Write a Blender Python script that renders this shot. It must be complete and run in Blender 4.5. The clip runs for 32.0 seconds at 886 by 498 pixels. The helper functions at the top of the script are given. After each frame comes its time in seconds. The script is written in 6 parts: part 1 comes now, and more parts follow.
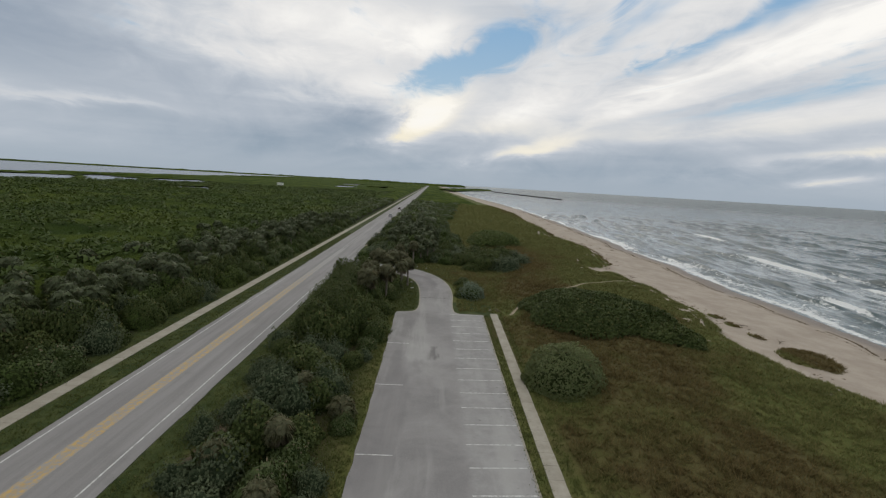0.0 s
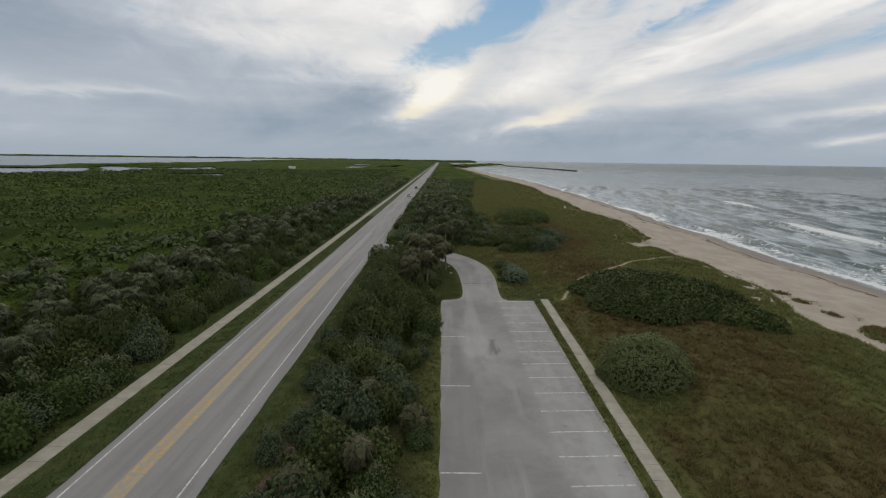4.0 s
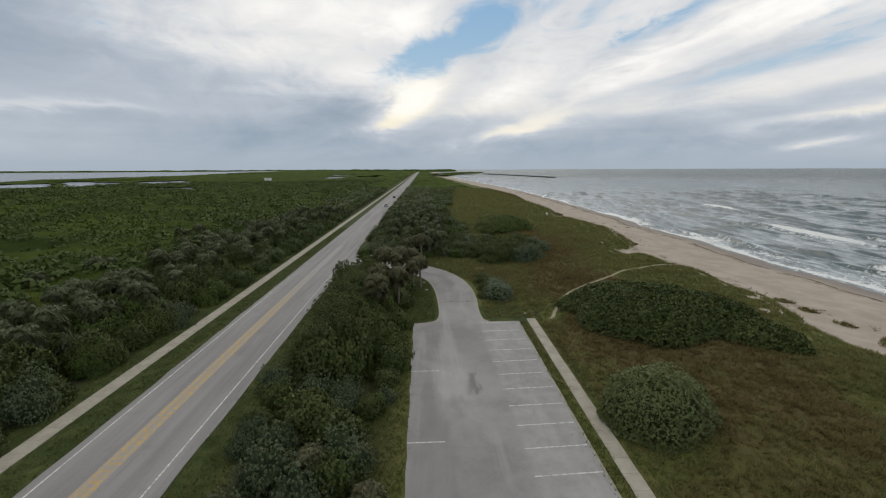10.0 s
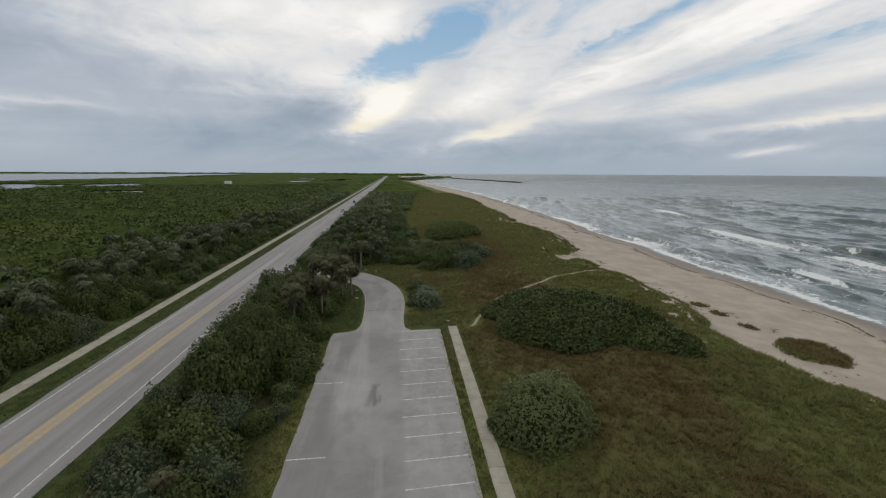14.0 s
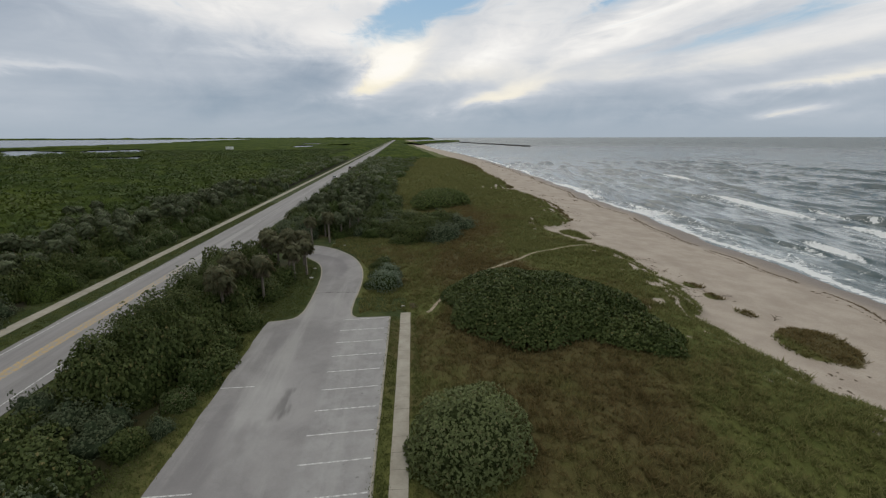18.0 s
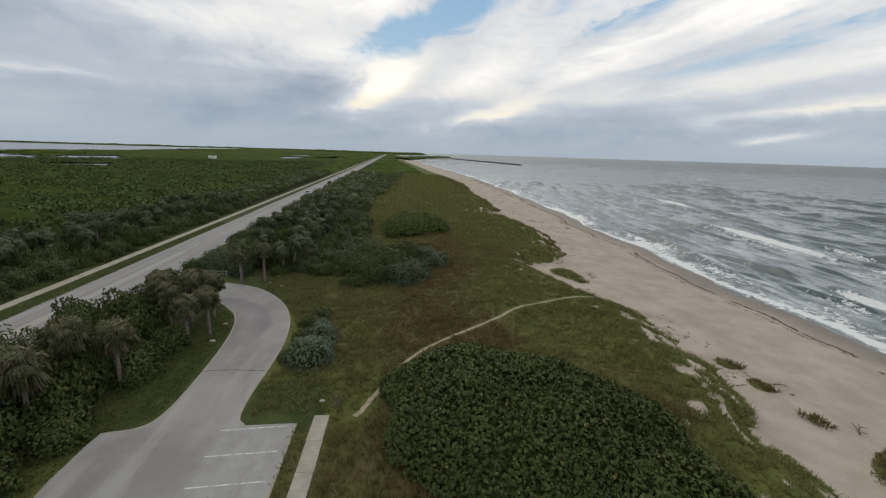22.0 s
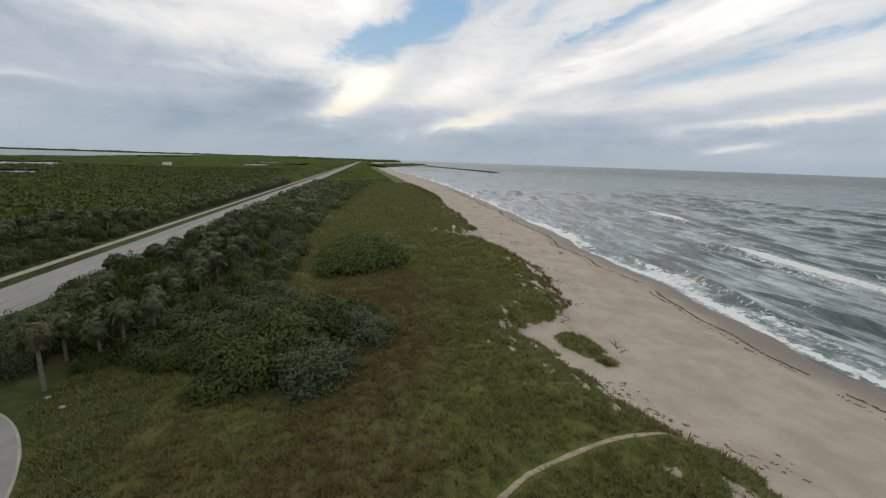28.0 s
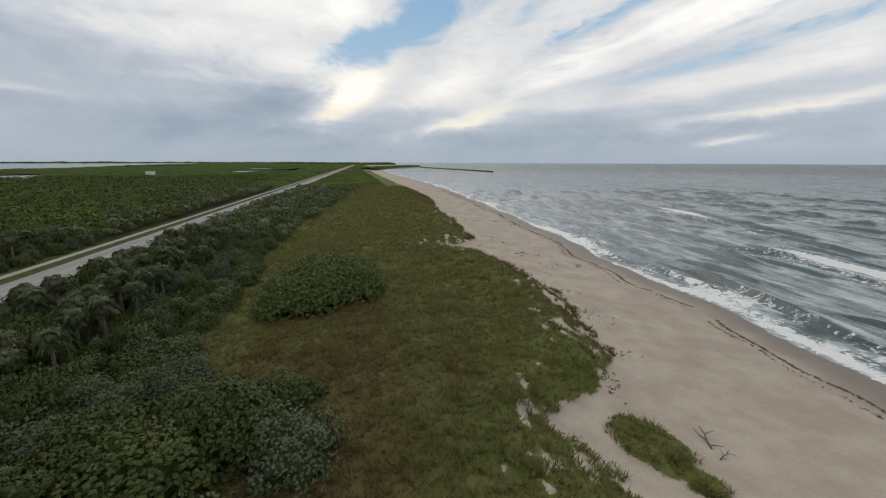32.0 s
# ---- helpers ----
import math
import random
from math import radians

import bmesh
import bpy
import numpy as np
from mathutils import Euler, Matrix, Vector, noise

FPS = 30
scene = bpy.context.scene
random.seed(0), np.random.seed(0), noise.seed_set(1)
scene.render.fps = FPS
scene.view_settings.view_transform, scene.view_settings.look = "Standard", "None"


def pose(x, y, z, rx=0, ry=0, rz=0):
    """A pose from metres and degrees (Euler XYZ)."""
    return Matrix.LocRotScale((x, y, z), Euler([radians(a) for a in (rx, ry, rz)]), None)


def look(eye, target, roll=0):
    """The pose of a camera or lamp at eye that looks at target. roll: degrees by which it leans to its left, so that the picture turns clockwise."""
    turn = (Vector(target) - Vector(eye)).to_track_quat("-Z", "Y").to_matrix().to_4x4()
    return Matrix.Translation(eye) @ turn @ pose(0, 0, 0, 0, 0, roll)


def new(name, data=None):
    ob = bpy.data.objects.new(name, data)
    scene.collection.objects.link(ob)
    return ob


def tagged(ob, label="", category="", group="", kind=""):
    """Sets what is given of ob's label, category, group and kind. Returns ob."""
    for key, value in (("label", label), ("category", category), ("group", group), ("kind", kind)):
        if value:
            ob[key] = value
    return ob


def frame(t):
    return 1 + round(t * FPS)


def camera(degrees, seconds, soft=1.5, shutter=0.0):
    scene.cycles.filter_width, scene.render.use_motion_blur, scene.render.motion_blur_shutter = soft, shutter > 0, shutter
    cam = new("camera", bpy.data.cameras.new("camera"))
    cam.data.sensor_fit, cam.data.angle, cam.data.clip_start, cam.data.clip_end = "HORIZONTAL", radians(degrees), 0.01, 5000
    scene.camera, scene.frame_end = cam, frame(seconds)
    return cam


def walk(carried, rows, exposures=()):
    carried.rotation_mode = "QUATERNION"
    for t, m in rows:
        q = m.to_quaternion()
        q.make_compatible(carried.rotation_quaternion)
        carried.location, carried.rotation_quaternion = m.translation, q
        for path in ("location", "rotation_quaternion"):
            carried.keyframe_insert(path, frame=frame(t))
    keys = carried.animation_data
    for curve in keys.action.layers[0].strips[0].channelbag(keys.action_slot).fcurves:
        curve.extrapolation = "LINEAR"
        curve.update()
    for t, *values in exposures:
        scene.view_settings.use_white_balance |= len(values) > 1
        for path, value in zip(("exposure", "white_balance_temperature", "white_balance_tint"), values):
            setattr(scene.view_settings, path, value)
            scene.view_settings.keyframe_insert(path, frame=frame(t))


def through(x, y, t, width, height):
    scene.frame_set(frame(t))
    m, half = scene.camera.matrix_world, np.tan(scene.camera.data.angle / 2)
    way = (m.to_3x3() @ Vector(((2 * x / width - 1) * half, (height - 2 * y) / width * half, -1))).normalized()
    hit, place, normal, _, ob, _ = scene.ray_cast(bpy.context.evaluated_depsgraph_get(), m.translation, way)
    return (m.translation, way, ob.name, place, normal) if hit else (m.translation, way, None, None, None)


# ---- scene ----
cam = camera(93.9, 32.0, soft=1.2)

PATH = [
    (0, (-9.21, -63.428, 20.558), (-9.145, -61.454, 20.242), 3.4),
    (0.5, (-9.584, -63.399, 20.578), (-9.554, -61.427, 20.245), 5.1),
    (1, (-10.273, -63.08, 20.574), (-10.279, -61.112, 20.22), 5.7),
    (1.5, (-11.161, -62.506, 20.583), (-11.2, -60.545, 20.188), 6.0),
    (2, (-12.0, -61.879, 20.749), (-12.023, -59.925, 20.323), 5.2),
    (2.5, (-12.813, -61.307, 21.006), (-12.811, -59.352, 20.584), 3.9),
    (3, (-13.343, -60.64, 21.023), (-13.347, -58.683, 20.612), 2.5),
    (3.5, (-13.772, -59.808, 20.812), (-13.771, -57.855, 20.384), 1.4),
    (5.5, (-14.675, -57.851, 20.915), (-14.65, -55.897, 20.489), 0.2),
    (6, (-14.794, -57.458, 20.964), (-14.747, -55.507, 20.528), 0.3),
    (6.5, (-14.873, -56.694, 20.722), (-14.857, -54.746, 20.271), 0.5),
    (7, (-14.789, -55.855, 20.533), (-14.774, -53.912, 20.056), -0.1),
    (7.5, (-14.579, -55.202, 20.681), (-14.509, -53.258, 20.217), -0.7),
    (8, (-14.385, -54.175, 20.275), (-14.323, -52.225, 19.836), -0.6),
    (8.5, (-14.013, -53.261, 20.165), (-13.981, -51.31, 19.725), -0.9),
    (9, (-13.518, -52.643, 20.144), (-13.429, -50.694, 19.707), -1.8),
    (9.5, (-13.128, -52.13, 20.162), (-12.986, -50.177, 19.752), -1.1),
    (10, (-12.564, -51.376, 19.994), (-12.471, -49.416, 19.609), -0.2),
    (10.5, (-11.881, -51.042, 20.143), (-11.795, -49.086, 19.736), -1.2),
    (11, (-11.141, -50.766, 20.214), (-10.988, -48.815, 19.803), -1.7),
    (11.5, (-10.244, -50.567, 20.192), (-10.054, -48.612, 19.813), -2.2),
    (12, (-9.245, -50.588, 19.933), (-9.051, -48.629, 19.585), -2.4),
    (12.5, (-8.178, -50.799, 20.009), (-7.948, -48.844, 19.658), -2.0),
    (13, (-7.138, -51.082, 20.146), (-6.878, -49.128, 19.807), -1.0),
    (13.5, (-6.414, -51.524, 20.352), (-6.194, -49.566, 20.01), -0.6),
    (14, (-5.925, -51.724, 20.552), (-5.691, -49.772, 20.186), 0.3),
    (14.5, (-5.188, -51.804, 20.748), (-5.049, -49.85, 20.346), 0.4),
    (15, (-4.362, -51.56, 21.003), (-4.17, -49.619, 20.563), -0.1),
    (15.5, (-3.451, -50.863, 21.075), (-3.258, -48.928, 20.605), 0.3),
    (17.5, (0.578, -46.736, 20.718), (0.755, -44.811, 20.207), -1.0),
    (18, (1.824, -45.188, 20.515), (2.008, -43.268, 19.987), -0.1),
    (18.5, (3.13, -43.257, 20.385), (3.313, -41.337, 19.857), 0.6),
    (19, (4.14, -40.864, 20.126), (4.363, -38.947, 19.603), 1.4),
    (19.5, (4.935, -39.032, 20.215), (5.168, -37.114, 19.701), 1.9),
    (20, (5.451, -37.113, 20.243), (5.712, -35.192, 19.749), 3.1),
    (20.5, (5.924, -34.841, 20.323), (6.2, -32.921, 19.835), 4.4),
    (21, (6.335, -32.95, 20.538), (6.571, -31.021, 20.066), 4.4),
    (21.5, (6.823, -31.015, 20.776), (7.072, -29.087, 20.305), 3.1),
    (22, (7.385, -29.095, 20.859), (7.62, -27.162, 20.402), 1.8),
    (22.5, (8.172, -26.86, 21.062), (8.413, -24.926, 20.613), 0.5),
    (23, (8.898, -24.753, 21.048), (9.141, -22.816, 20.613), 0.5),
    (23.5, (9.536, -22.563, 21.013), (9.763, -20.625, 20.574), 0.5),
    (24, (10.411, -20.508, 21.011), (10.674, -18.575, 20.571), 0.9),
    (24.5, (11.092, -18.208, 21.045), (11.357, -16.274, 20.612), 2.0),
    (26.5, (13.06, -8.783, 20.448), (13.347, -6.856, 19.992), 2.6),
    (27, (13.961, -6.116, 20.464), (14.276, -4.192, 20.014), 2.4),
    (27.5, (14.089, -3.433, 20.516), (14.405, -1.507, 20.082), 3.3),
    (28, (14.682, -0.551, 20.487), (15.025, 1.374, 20.067), 2.0),
    (28.5, (15.448, 2.239, 20.264), (15.787, 4.165, 19.848), 1.5),
    (29, (16.155, 4.836, 19.954), (16.465, 6.766, 19.532), 1.5),
    (29.5, (16.502, 7.339, 20.081), (16.841, 9.265, 19.664), 1.0),
    (30, (16.868, 9.672, 20.044), (17.207, 11.6, 19.638), 0.9),
    (30.5, (17.485, 12.113, 19.951), (17.799, 14.043, 19.529), 0.3),
    (31, (18.214, 14.594, 19.572), (18.599, 16.511, 19.151), 0.8),
    (31.5, (18.912, 17.266, 19.737), (19.261, 19.193, 19.331), 0.5),
    (32, (19.551, 18.743, 19.614), (19.905, 20.668, 19.198), 0.2),
]
EXPOSURES = [(0, -0.07), (2, -0.12), (6, -0.13), (8, -0.08), (10, 0.0), (12, -0.04), (13.5, -0.05), (15, -0.14), (17.5, -0.06), (19, 0.02), (24, 0.04), (28, 0.03), (32, 0.0)]
walk(cam, [(t, look(eye, target, roll)) for t, eye, target, roll in PATH], EXPOSURES)

# ---- world and light ----
SUN_AZ, SUN_EL = -1.0, 9.0          # degrees, azimuth clockwise from the road's far end
LIGHT_EL = 40.0


class Nodes:
    """Short hand for building node trees."""

    def __init__(self, tree):
        self.tree = tree

    def add(self, kind, **props):
        n = self.tree.nodes.new(kind)
        for k, v in props.items():
            setattr(n, k, v)
        return n

    def put(self, socket, value):
        if hasattr(value, "is_output"):
            self.tree.links.new(value, socket)
        elif value is not None:
            socket.default_value = value

    def math(self, op, a, b=None, c=None, clamp=False):
        n = self.add("ShaderNodeMath", operation=op, use_clamp=clamp)
        for s, v in zip(n.inputs, (a, b, c)):
            self.put(s, v)
        return n.outputs[0]

    def vmath(self, op, a, b=None):
        n = self.add("ShaderNodeVectorMath", operation=op)
        self.put(n.inputs[0], a)
        self.put(n.inputs[1], b)
        return n.outputs[1] if op in ("DOT_PRODUCT", "LENGTH", "DISTANCE") else n.outputs[0]

    def ramp(self, v, lo, hi, a=0.0, b=1.0, smooth=True):
        n = self.add("ShaderNodeMapRange", interpolation_type="SMOOTHSTEP" if smooth else "LINEAR")
        for s, x in zip(n.inputs, (v, lo, hi, a, b)):
            self.put(s, x)
        return n.outputs[0]

    def noise(self, vec, scale, detail=4.0, rough=0.55, warp=0.0):
        n = self.add("ShaderNodeTexNoise")
        self.put(n.inputs["Vector"], vec)
        n.inputs["Scale"].default_value = scale
        n.inputs["Detail"].default_value = detail
        n.inputs["Roughness"].default_value = rough
        n.inputs["Distortion"].default_value = warp
        return n.outputs[0]

    def mix(self, f, a, b):
        n = self.add("ShaderNodeMix", data_type="RGBA")
        for s, v in ((n.inputs[0], f), (n.inputs[6], a), (n.inputs[7], b)):
            self.put(s, (*v, 1) if isinstance(v, tuple) and len(v) == 3 else v)
        return n.outputs[2]

    def xyz(self, vec):
        n = self.add("ShaderNodeSeparateXYZ")
        self.put(n.inputs[0], vec)
        return n.outputs

    def vec(self, x, y, z=0.0):
        n = self.add("ShaderNodeCombineXYZ")
        for s, v in zip(n.inputs, (x, y, z)):
            self.put(s, v)
        return n.outputs[0]


def blob(n, az, el, a0, e0, wa, we, tilt=0.0):
    """A soft elliptical region of the sky round azimuth a0 and elevation e0, in degrees."""
    c, s = math.cos(radians(tilt)), math.sin(radians(tilt))
    da, de = n.math("SUBTRACT", az, a0), n.math("SUBTRACT", el, e0)
    u = n.math("ADD", n.math("MULTIPLY", da, c / wa), n.math("MULTIPLY", de, s / wa))
    v = n.math("ADD", n.math("MULTIPLY", da, -s / we), n.math("MULTIPLY", de, c / we))
    r2 = n.math("ADD", n.math("MULTIPLY", u, u), n.math("MULTIPLY", v, v))
    return n.math("EXPONENT", n.math("MULTIPLY", r2, -1.0))


def build_world():
    w = bpy.data.worlds.new("sky")
    scene.world = w
    w.use_nodes = True
    w.node_tree.nodes.clear()
    n = Nodes(w.node_tree)
    d = n.add("ShaderNodeTexCoord").outputs["Generated"]
    x, y, z = n.xyz(d)
    zc = n.math("MAXIMUM", z, 0.012)
    deg = 180 / math.pi
    az = n.math("MULTIPLY", n.math("ARCTAN2", x, y), deg)
    el = n.math("MULTIPLY", n.math("ARCSINE", z), deg)
    sky = n.add("ShaderNodeTexSky", sky_type="NISHITA", sun_disc=False)
    sky.sun_elevation, sky.sun_rotation = radians(LIGHT_EL), radians(SUN_AZ)
    sky.air_density, sky.dust_density, sky.ozone_density = 1.0, 0.3, 3.0
    clearsky = n.vmath("MULTIPLY", sky.outputs[0], (0.06, 0.06, 0.06))
    blue = n.mix(0.82, clearsky, n.mix(n.ramp(el, 8.0, 26.0), (0.40, 0.57, 0.71), (0.20, 0.42, 0.68)))

    def add(*terms):
        out = terms[0]
        for t in terms[1:]:
            out = n.math("ADD", out, t)
        return out

    def mul(a, k):
        return n.math("MULTIPLY", a, k)

    def band(v, c, w):
        u = n.math("DIVIDE", n.math("SUBTRACT", v, c), w)
        return n.math("EXPONENT", mul(n.math("MULTIPLY", u, u), -1.0))

    # clouds lie on a high sheet; their bands run towards the far end of the road
    lift = n.math("MAXIMUM", n.math("ADD", z, 0.015), 0.05)
    px0, py = n.math("DIVIDE", x, lift), n.math("DIVIDE", y, lift)
    fine = n.math("SUBTRACT", n.noise(n.vec(mul(px0, 1.0), mul(py, 0.50), 3.0), 2.3, 7.0, 0.58, 1.6), 0.5)
    fine = n.math("MULTIPLY", fine, n.ramp(el, 6.0, 15.0))
    curl = n.math("SUBTRACT", n.noise(n.vec(px0, mul(py, 0.34), 0.0), 1.2, 4.0, 0.55, 0.6), 0.5)
    px = add(px0, mul(curl, 1.0), mul(fine, 0.30))
    soft = n.math("SUBTRACT", n.noise(n.vec(az, mul(el, 2.4), 7.0), 0.045, 5.0, 0.52, 0.8), 0.5)
    puff = n.math("SUBTRACT", n.noise(n.vec(az, mul(el, 1.9), 21.0), 0.14, 6.0, 0.6, 0.7), 0.5)
    streak = n.math("SUBTRACT", n.noise(n.vec(mul(az, 0.35), mul(el, 3.0), 11.0), 0.13, 6.0, 0.55, 0.6), 0.5)
    waz, wel = add(az, mul(puff, 9.0), mul(soft, 6.0)), add(el, mul(puff, 3.5), mul(streak, 2.5))
    right = n.ramp(az, 2.0, 16.0)
    # open blue gaps, ragged by the streaks
    gap = add(mul(blob(n, waz, wel, 2.6, 14.3, 8.6, 2.0, 21.0), 1.25), mul(blob(n, waz, wel, 8.5, 18.0, 6.0, 3.0, 20.0), 0.95))
    gap = add(gap, n.math("MULTIPLY", mul(band(px, 1.62, 0.17), 0.85), n.ramp(el, 12.0, 14.5)), n.math("MULTIPLY", mul(band(px, 0.98, 0.13), 0.6), n.ramp(el, 15.0, 17.5)))
    gap = add(gap, n.math("MULTIPLY", add(mul(band(px, 3.15, 0.30), 0.72), mul(band(px, 2.55, 0.12), 0.35)), n.ramp(el, 7.5, 10.0)))
    clear = n.ramp(add(gap, mul(fine, 2.3), mul(puff, 0.7)), 0.12, 1.20)
    # light and dark of the cloud
    glow = add(blob(n, waz, wel, -1.2, 8.6, 5.0, 2.3, 28.0), mul(blob(n, waz, wel, -6.0, 5.6, 5.0, 0.9, 12.0), 0.55))
    core = blob(n, waz, wel, -1.6, 8.2, 3.4, 1.6, 25.0)
    lum = add(0.30, mul(n.ramp(el, 2.0, 17.0), 0.20), mul(soft, 0.55), n.math("MULTIPLY", fine, add(0.10, mul(right, 0.34))), mul(streak, 0.26), mul(puff, 0.34))
    lum = add(lum, n.math("MULTIPLY", mul(right, 0.10), n.ramp(el, 2.0, 9.0)))
    lum = add(lum, mul(blob(n, waz, wel, -16.0, 17.0, 15.0, 5.2, 6.0), 0.40), mul(blob(n, waz, wel, -1.0, 18.0, 4.0, 2.6, 10.0), 0.30))
    lum = add(lum, mul(blob(n, waz, wel, -46.0, 14.0, 16.0, 7.0, 0.0), -0.30), mul(blob(n, waz, wel, -33.0, 9.8, 17.0, 3.2, -4.0), -0.10))
    lum = add(lum, mul(blob(n, waz, wel, -17.0, 4.2, 15.0, 2.8, 4.0), -0.22), mul(blob(n, waz, wel, -9.5, 7.4, 6.5, 1.3, 8.0), -0.18))
    lum = add(lum, mul(blob(n, waz, wel, -38.0, 6.3, 8.0, 0.6, -2.0), 0.22), mul(blob(n, waz, wel, -6.0, 11.4, 10.0, 1.7, 4.0), 0.30))
    lum = add(lum, mul(blob(n, waz, wel, 13.0, 10.5, 9.0, 3.0, 22.0), 0.28), mul(blob(n, waz, wel, 20.0, 6.2, 13.0, 1.5, 8.0), 0.10), mul(blob(n, waz, wel, 12.0, 4.8, 6.0, 0.7, 12.0), 0.42))
    lum = add(lum, n.math("MULTIPLY", mul(band(px, 2.12, 0.30), 0.34), n.ramp(el, 5.0, 11.0)), n.math("MULTIPLY", mul(band(px, 4.1, 0.7), 0.24), n.ramp(el, 5.0, 9.0)))
    lum = add(lum, mul(blob(n, waz, wel, 47.0, 5.2, 12.0, 0.8, 8.0), 0.34), mul(blob(n, waz, wel, 46.0, 2.4, 3.0, 0.5, 8.0), 0.3), mul(blob(n, az, el, 32.0, 2.8, 26.0, 1.9, 0.0), -0.14))
    lum = add(lum, mul(glow, 0.42), mul(core, 0.45))
    lum = n.math("MINIMUM", n.math("MAXIMUM", lum, 0.0), 1.0)
    dark = n.mix(n.ramp(el, 0.0, 12.0), (0.262, 0.345, 0.430), (0.325, 0.385, 0.468))
    cloud = n.mix(n.ramp(lum, 0.02, 0.45, smooth=False), dark, (0.535, 0.580, 0.640))
    cloud = n.mix(n.ramp(lum, 0.36, 0.80), cloud, (0.82, 0.815, 0.81))
    cloud = n.mix(n.ramp(lum, 0.70, 1.0), cloud, (1.02, 1.0, 0.96))
    warm = n.math("MULTIPLY", n.ramp(lum, 0.45, 0.8), add(mul(glow, 0.5), mul(n.ramp(el, 4.0, 10.0, 1.0, 0.0), 0.45)))
    warm = n.math("SUBTRACT", n.math("MINIMUM", warm, 0.75), mul(core, 0.55), clamp=True)
    cloud = n.mix(warm, cloud, (1.0, 0.90, 0.64))
    colour = n.mix(n.math("MULTIPLY", clear, 0.97), cloud, blue)
    haze = n.ramp(el, 0.2, 2.6, 0.85, 0.0)
    colour = n.mix(haze, colour, (0.38, 0.445, 0.515))
    # the cloud overhead is thinner and brighter than the banks low down
    zenith = n.ramp(el, 24.0, 60.0)
    colour = n.mix(zenith, colour, (0.70, 0.712, 0.69))
    below = n.ramp(z, -0.02, 0.0)
    colour = n.mix(below, (0.20, 0.22, 0.24), colour)
    bg = n.add("ShaderNodeBackground")
    n.put(bg.inputs[0], colour)
    bg.inputs[1].default_value = 1.0
    out = n.add("ShaderNodeOutputWorld")
    n.put(out.inputs[0], bg.outputs[0])


build_world()
sun = new("sun", bpy.data.lights.new("sun", "SUN"))
sun.data.energy, sun.data.angle, sun.data.color = 0.6, radians(40), (1.0, 0.94, 0.84)
sun.matrix_world = look((0, 0, 60), (-60 * math.sin(radians(SUN_AZ)) / math.tan(radians(LIGHT_EL)), -60 * math.cos(radians(SUN_AZ)) / math.tan(radians(LIGHT_EL)), 0))

# ---- materials ----
def material(name, build, rough=0.8, spec=0.3, **values):
    m = bpy.data.materials.new(name)
    m.use_nodes = True
    m.node_tree.nodes.clear()
    n = Nodes(m.node_tree)
    out = n.add("ShaderNodeOutputMaterial")
    b = n.add("ShaderNodeBsdfPrincipled")
    n.put(out.inputs[0], b.outputs[0])
    b.inputs["Roughness"].default_value = rough
    b.inputs["Specular IOR Level"].default_value = spec
    for k, v in values.items():
        b.inputs[k.replace("_", " ")].default_value = v
    build(n, b)
    return m


def place(n):
    return n.add("ShaderNodeNewGeometry").outputs["Position"]


def bump(n, b, height, strength=0.5, distance=0.05):
    k = n.add("ShaderNodeBump")
    k.inputs["Strength"].default_value, k.inputs["Distance"].default_value = strength, distance
    n.put(k.inputs["Height"], height)
    n.put(b.inputs["Normal"], k.outputs[0])


def dryness(n, p, patch, mid):
    """0 for green, 1 for dry brown grass: drier behind the dune, greener along its crest."""
    x = n.xyz(p)[0]
    lane = n.math("SUBTRACT", n.math("ADD", n.ramp(x, 4.0, 10.0, 0.0, 0.17), n.ramp(x, 42.3, 44.5, 0.0, 0.45)), n.math("ADD", n.ramp(x, 17.0, 25.0, 0.0, 0.25), n.ramp(n.xyz(p)[1], 60.0, 130.0, 0.0, 0.30)))
    v = n.math("ADD", n.math("ADD", patch, lane), n.math("MULTIPLY", n.math("SUBTRACT", mid, 0.5), 0.55))
    return n.math("MULTIPLY", n.ramp(v, 0.38, 0.72), 0.84)


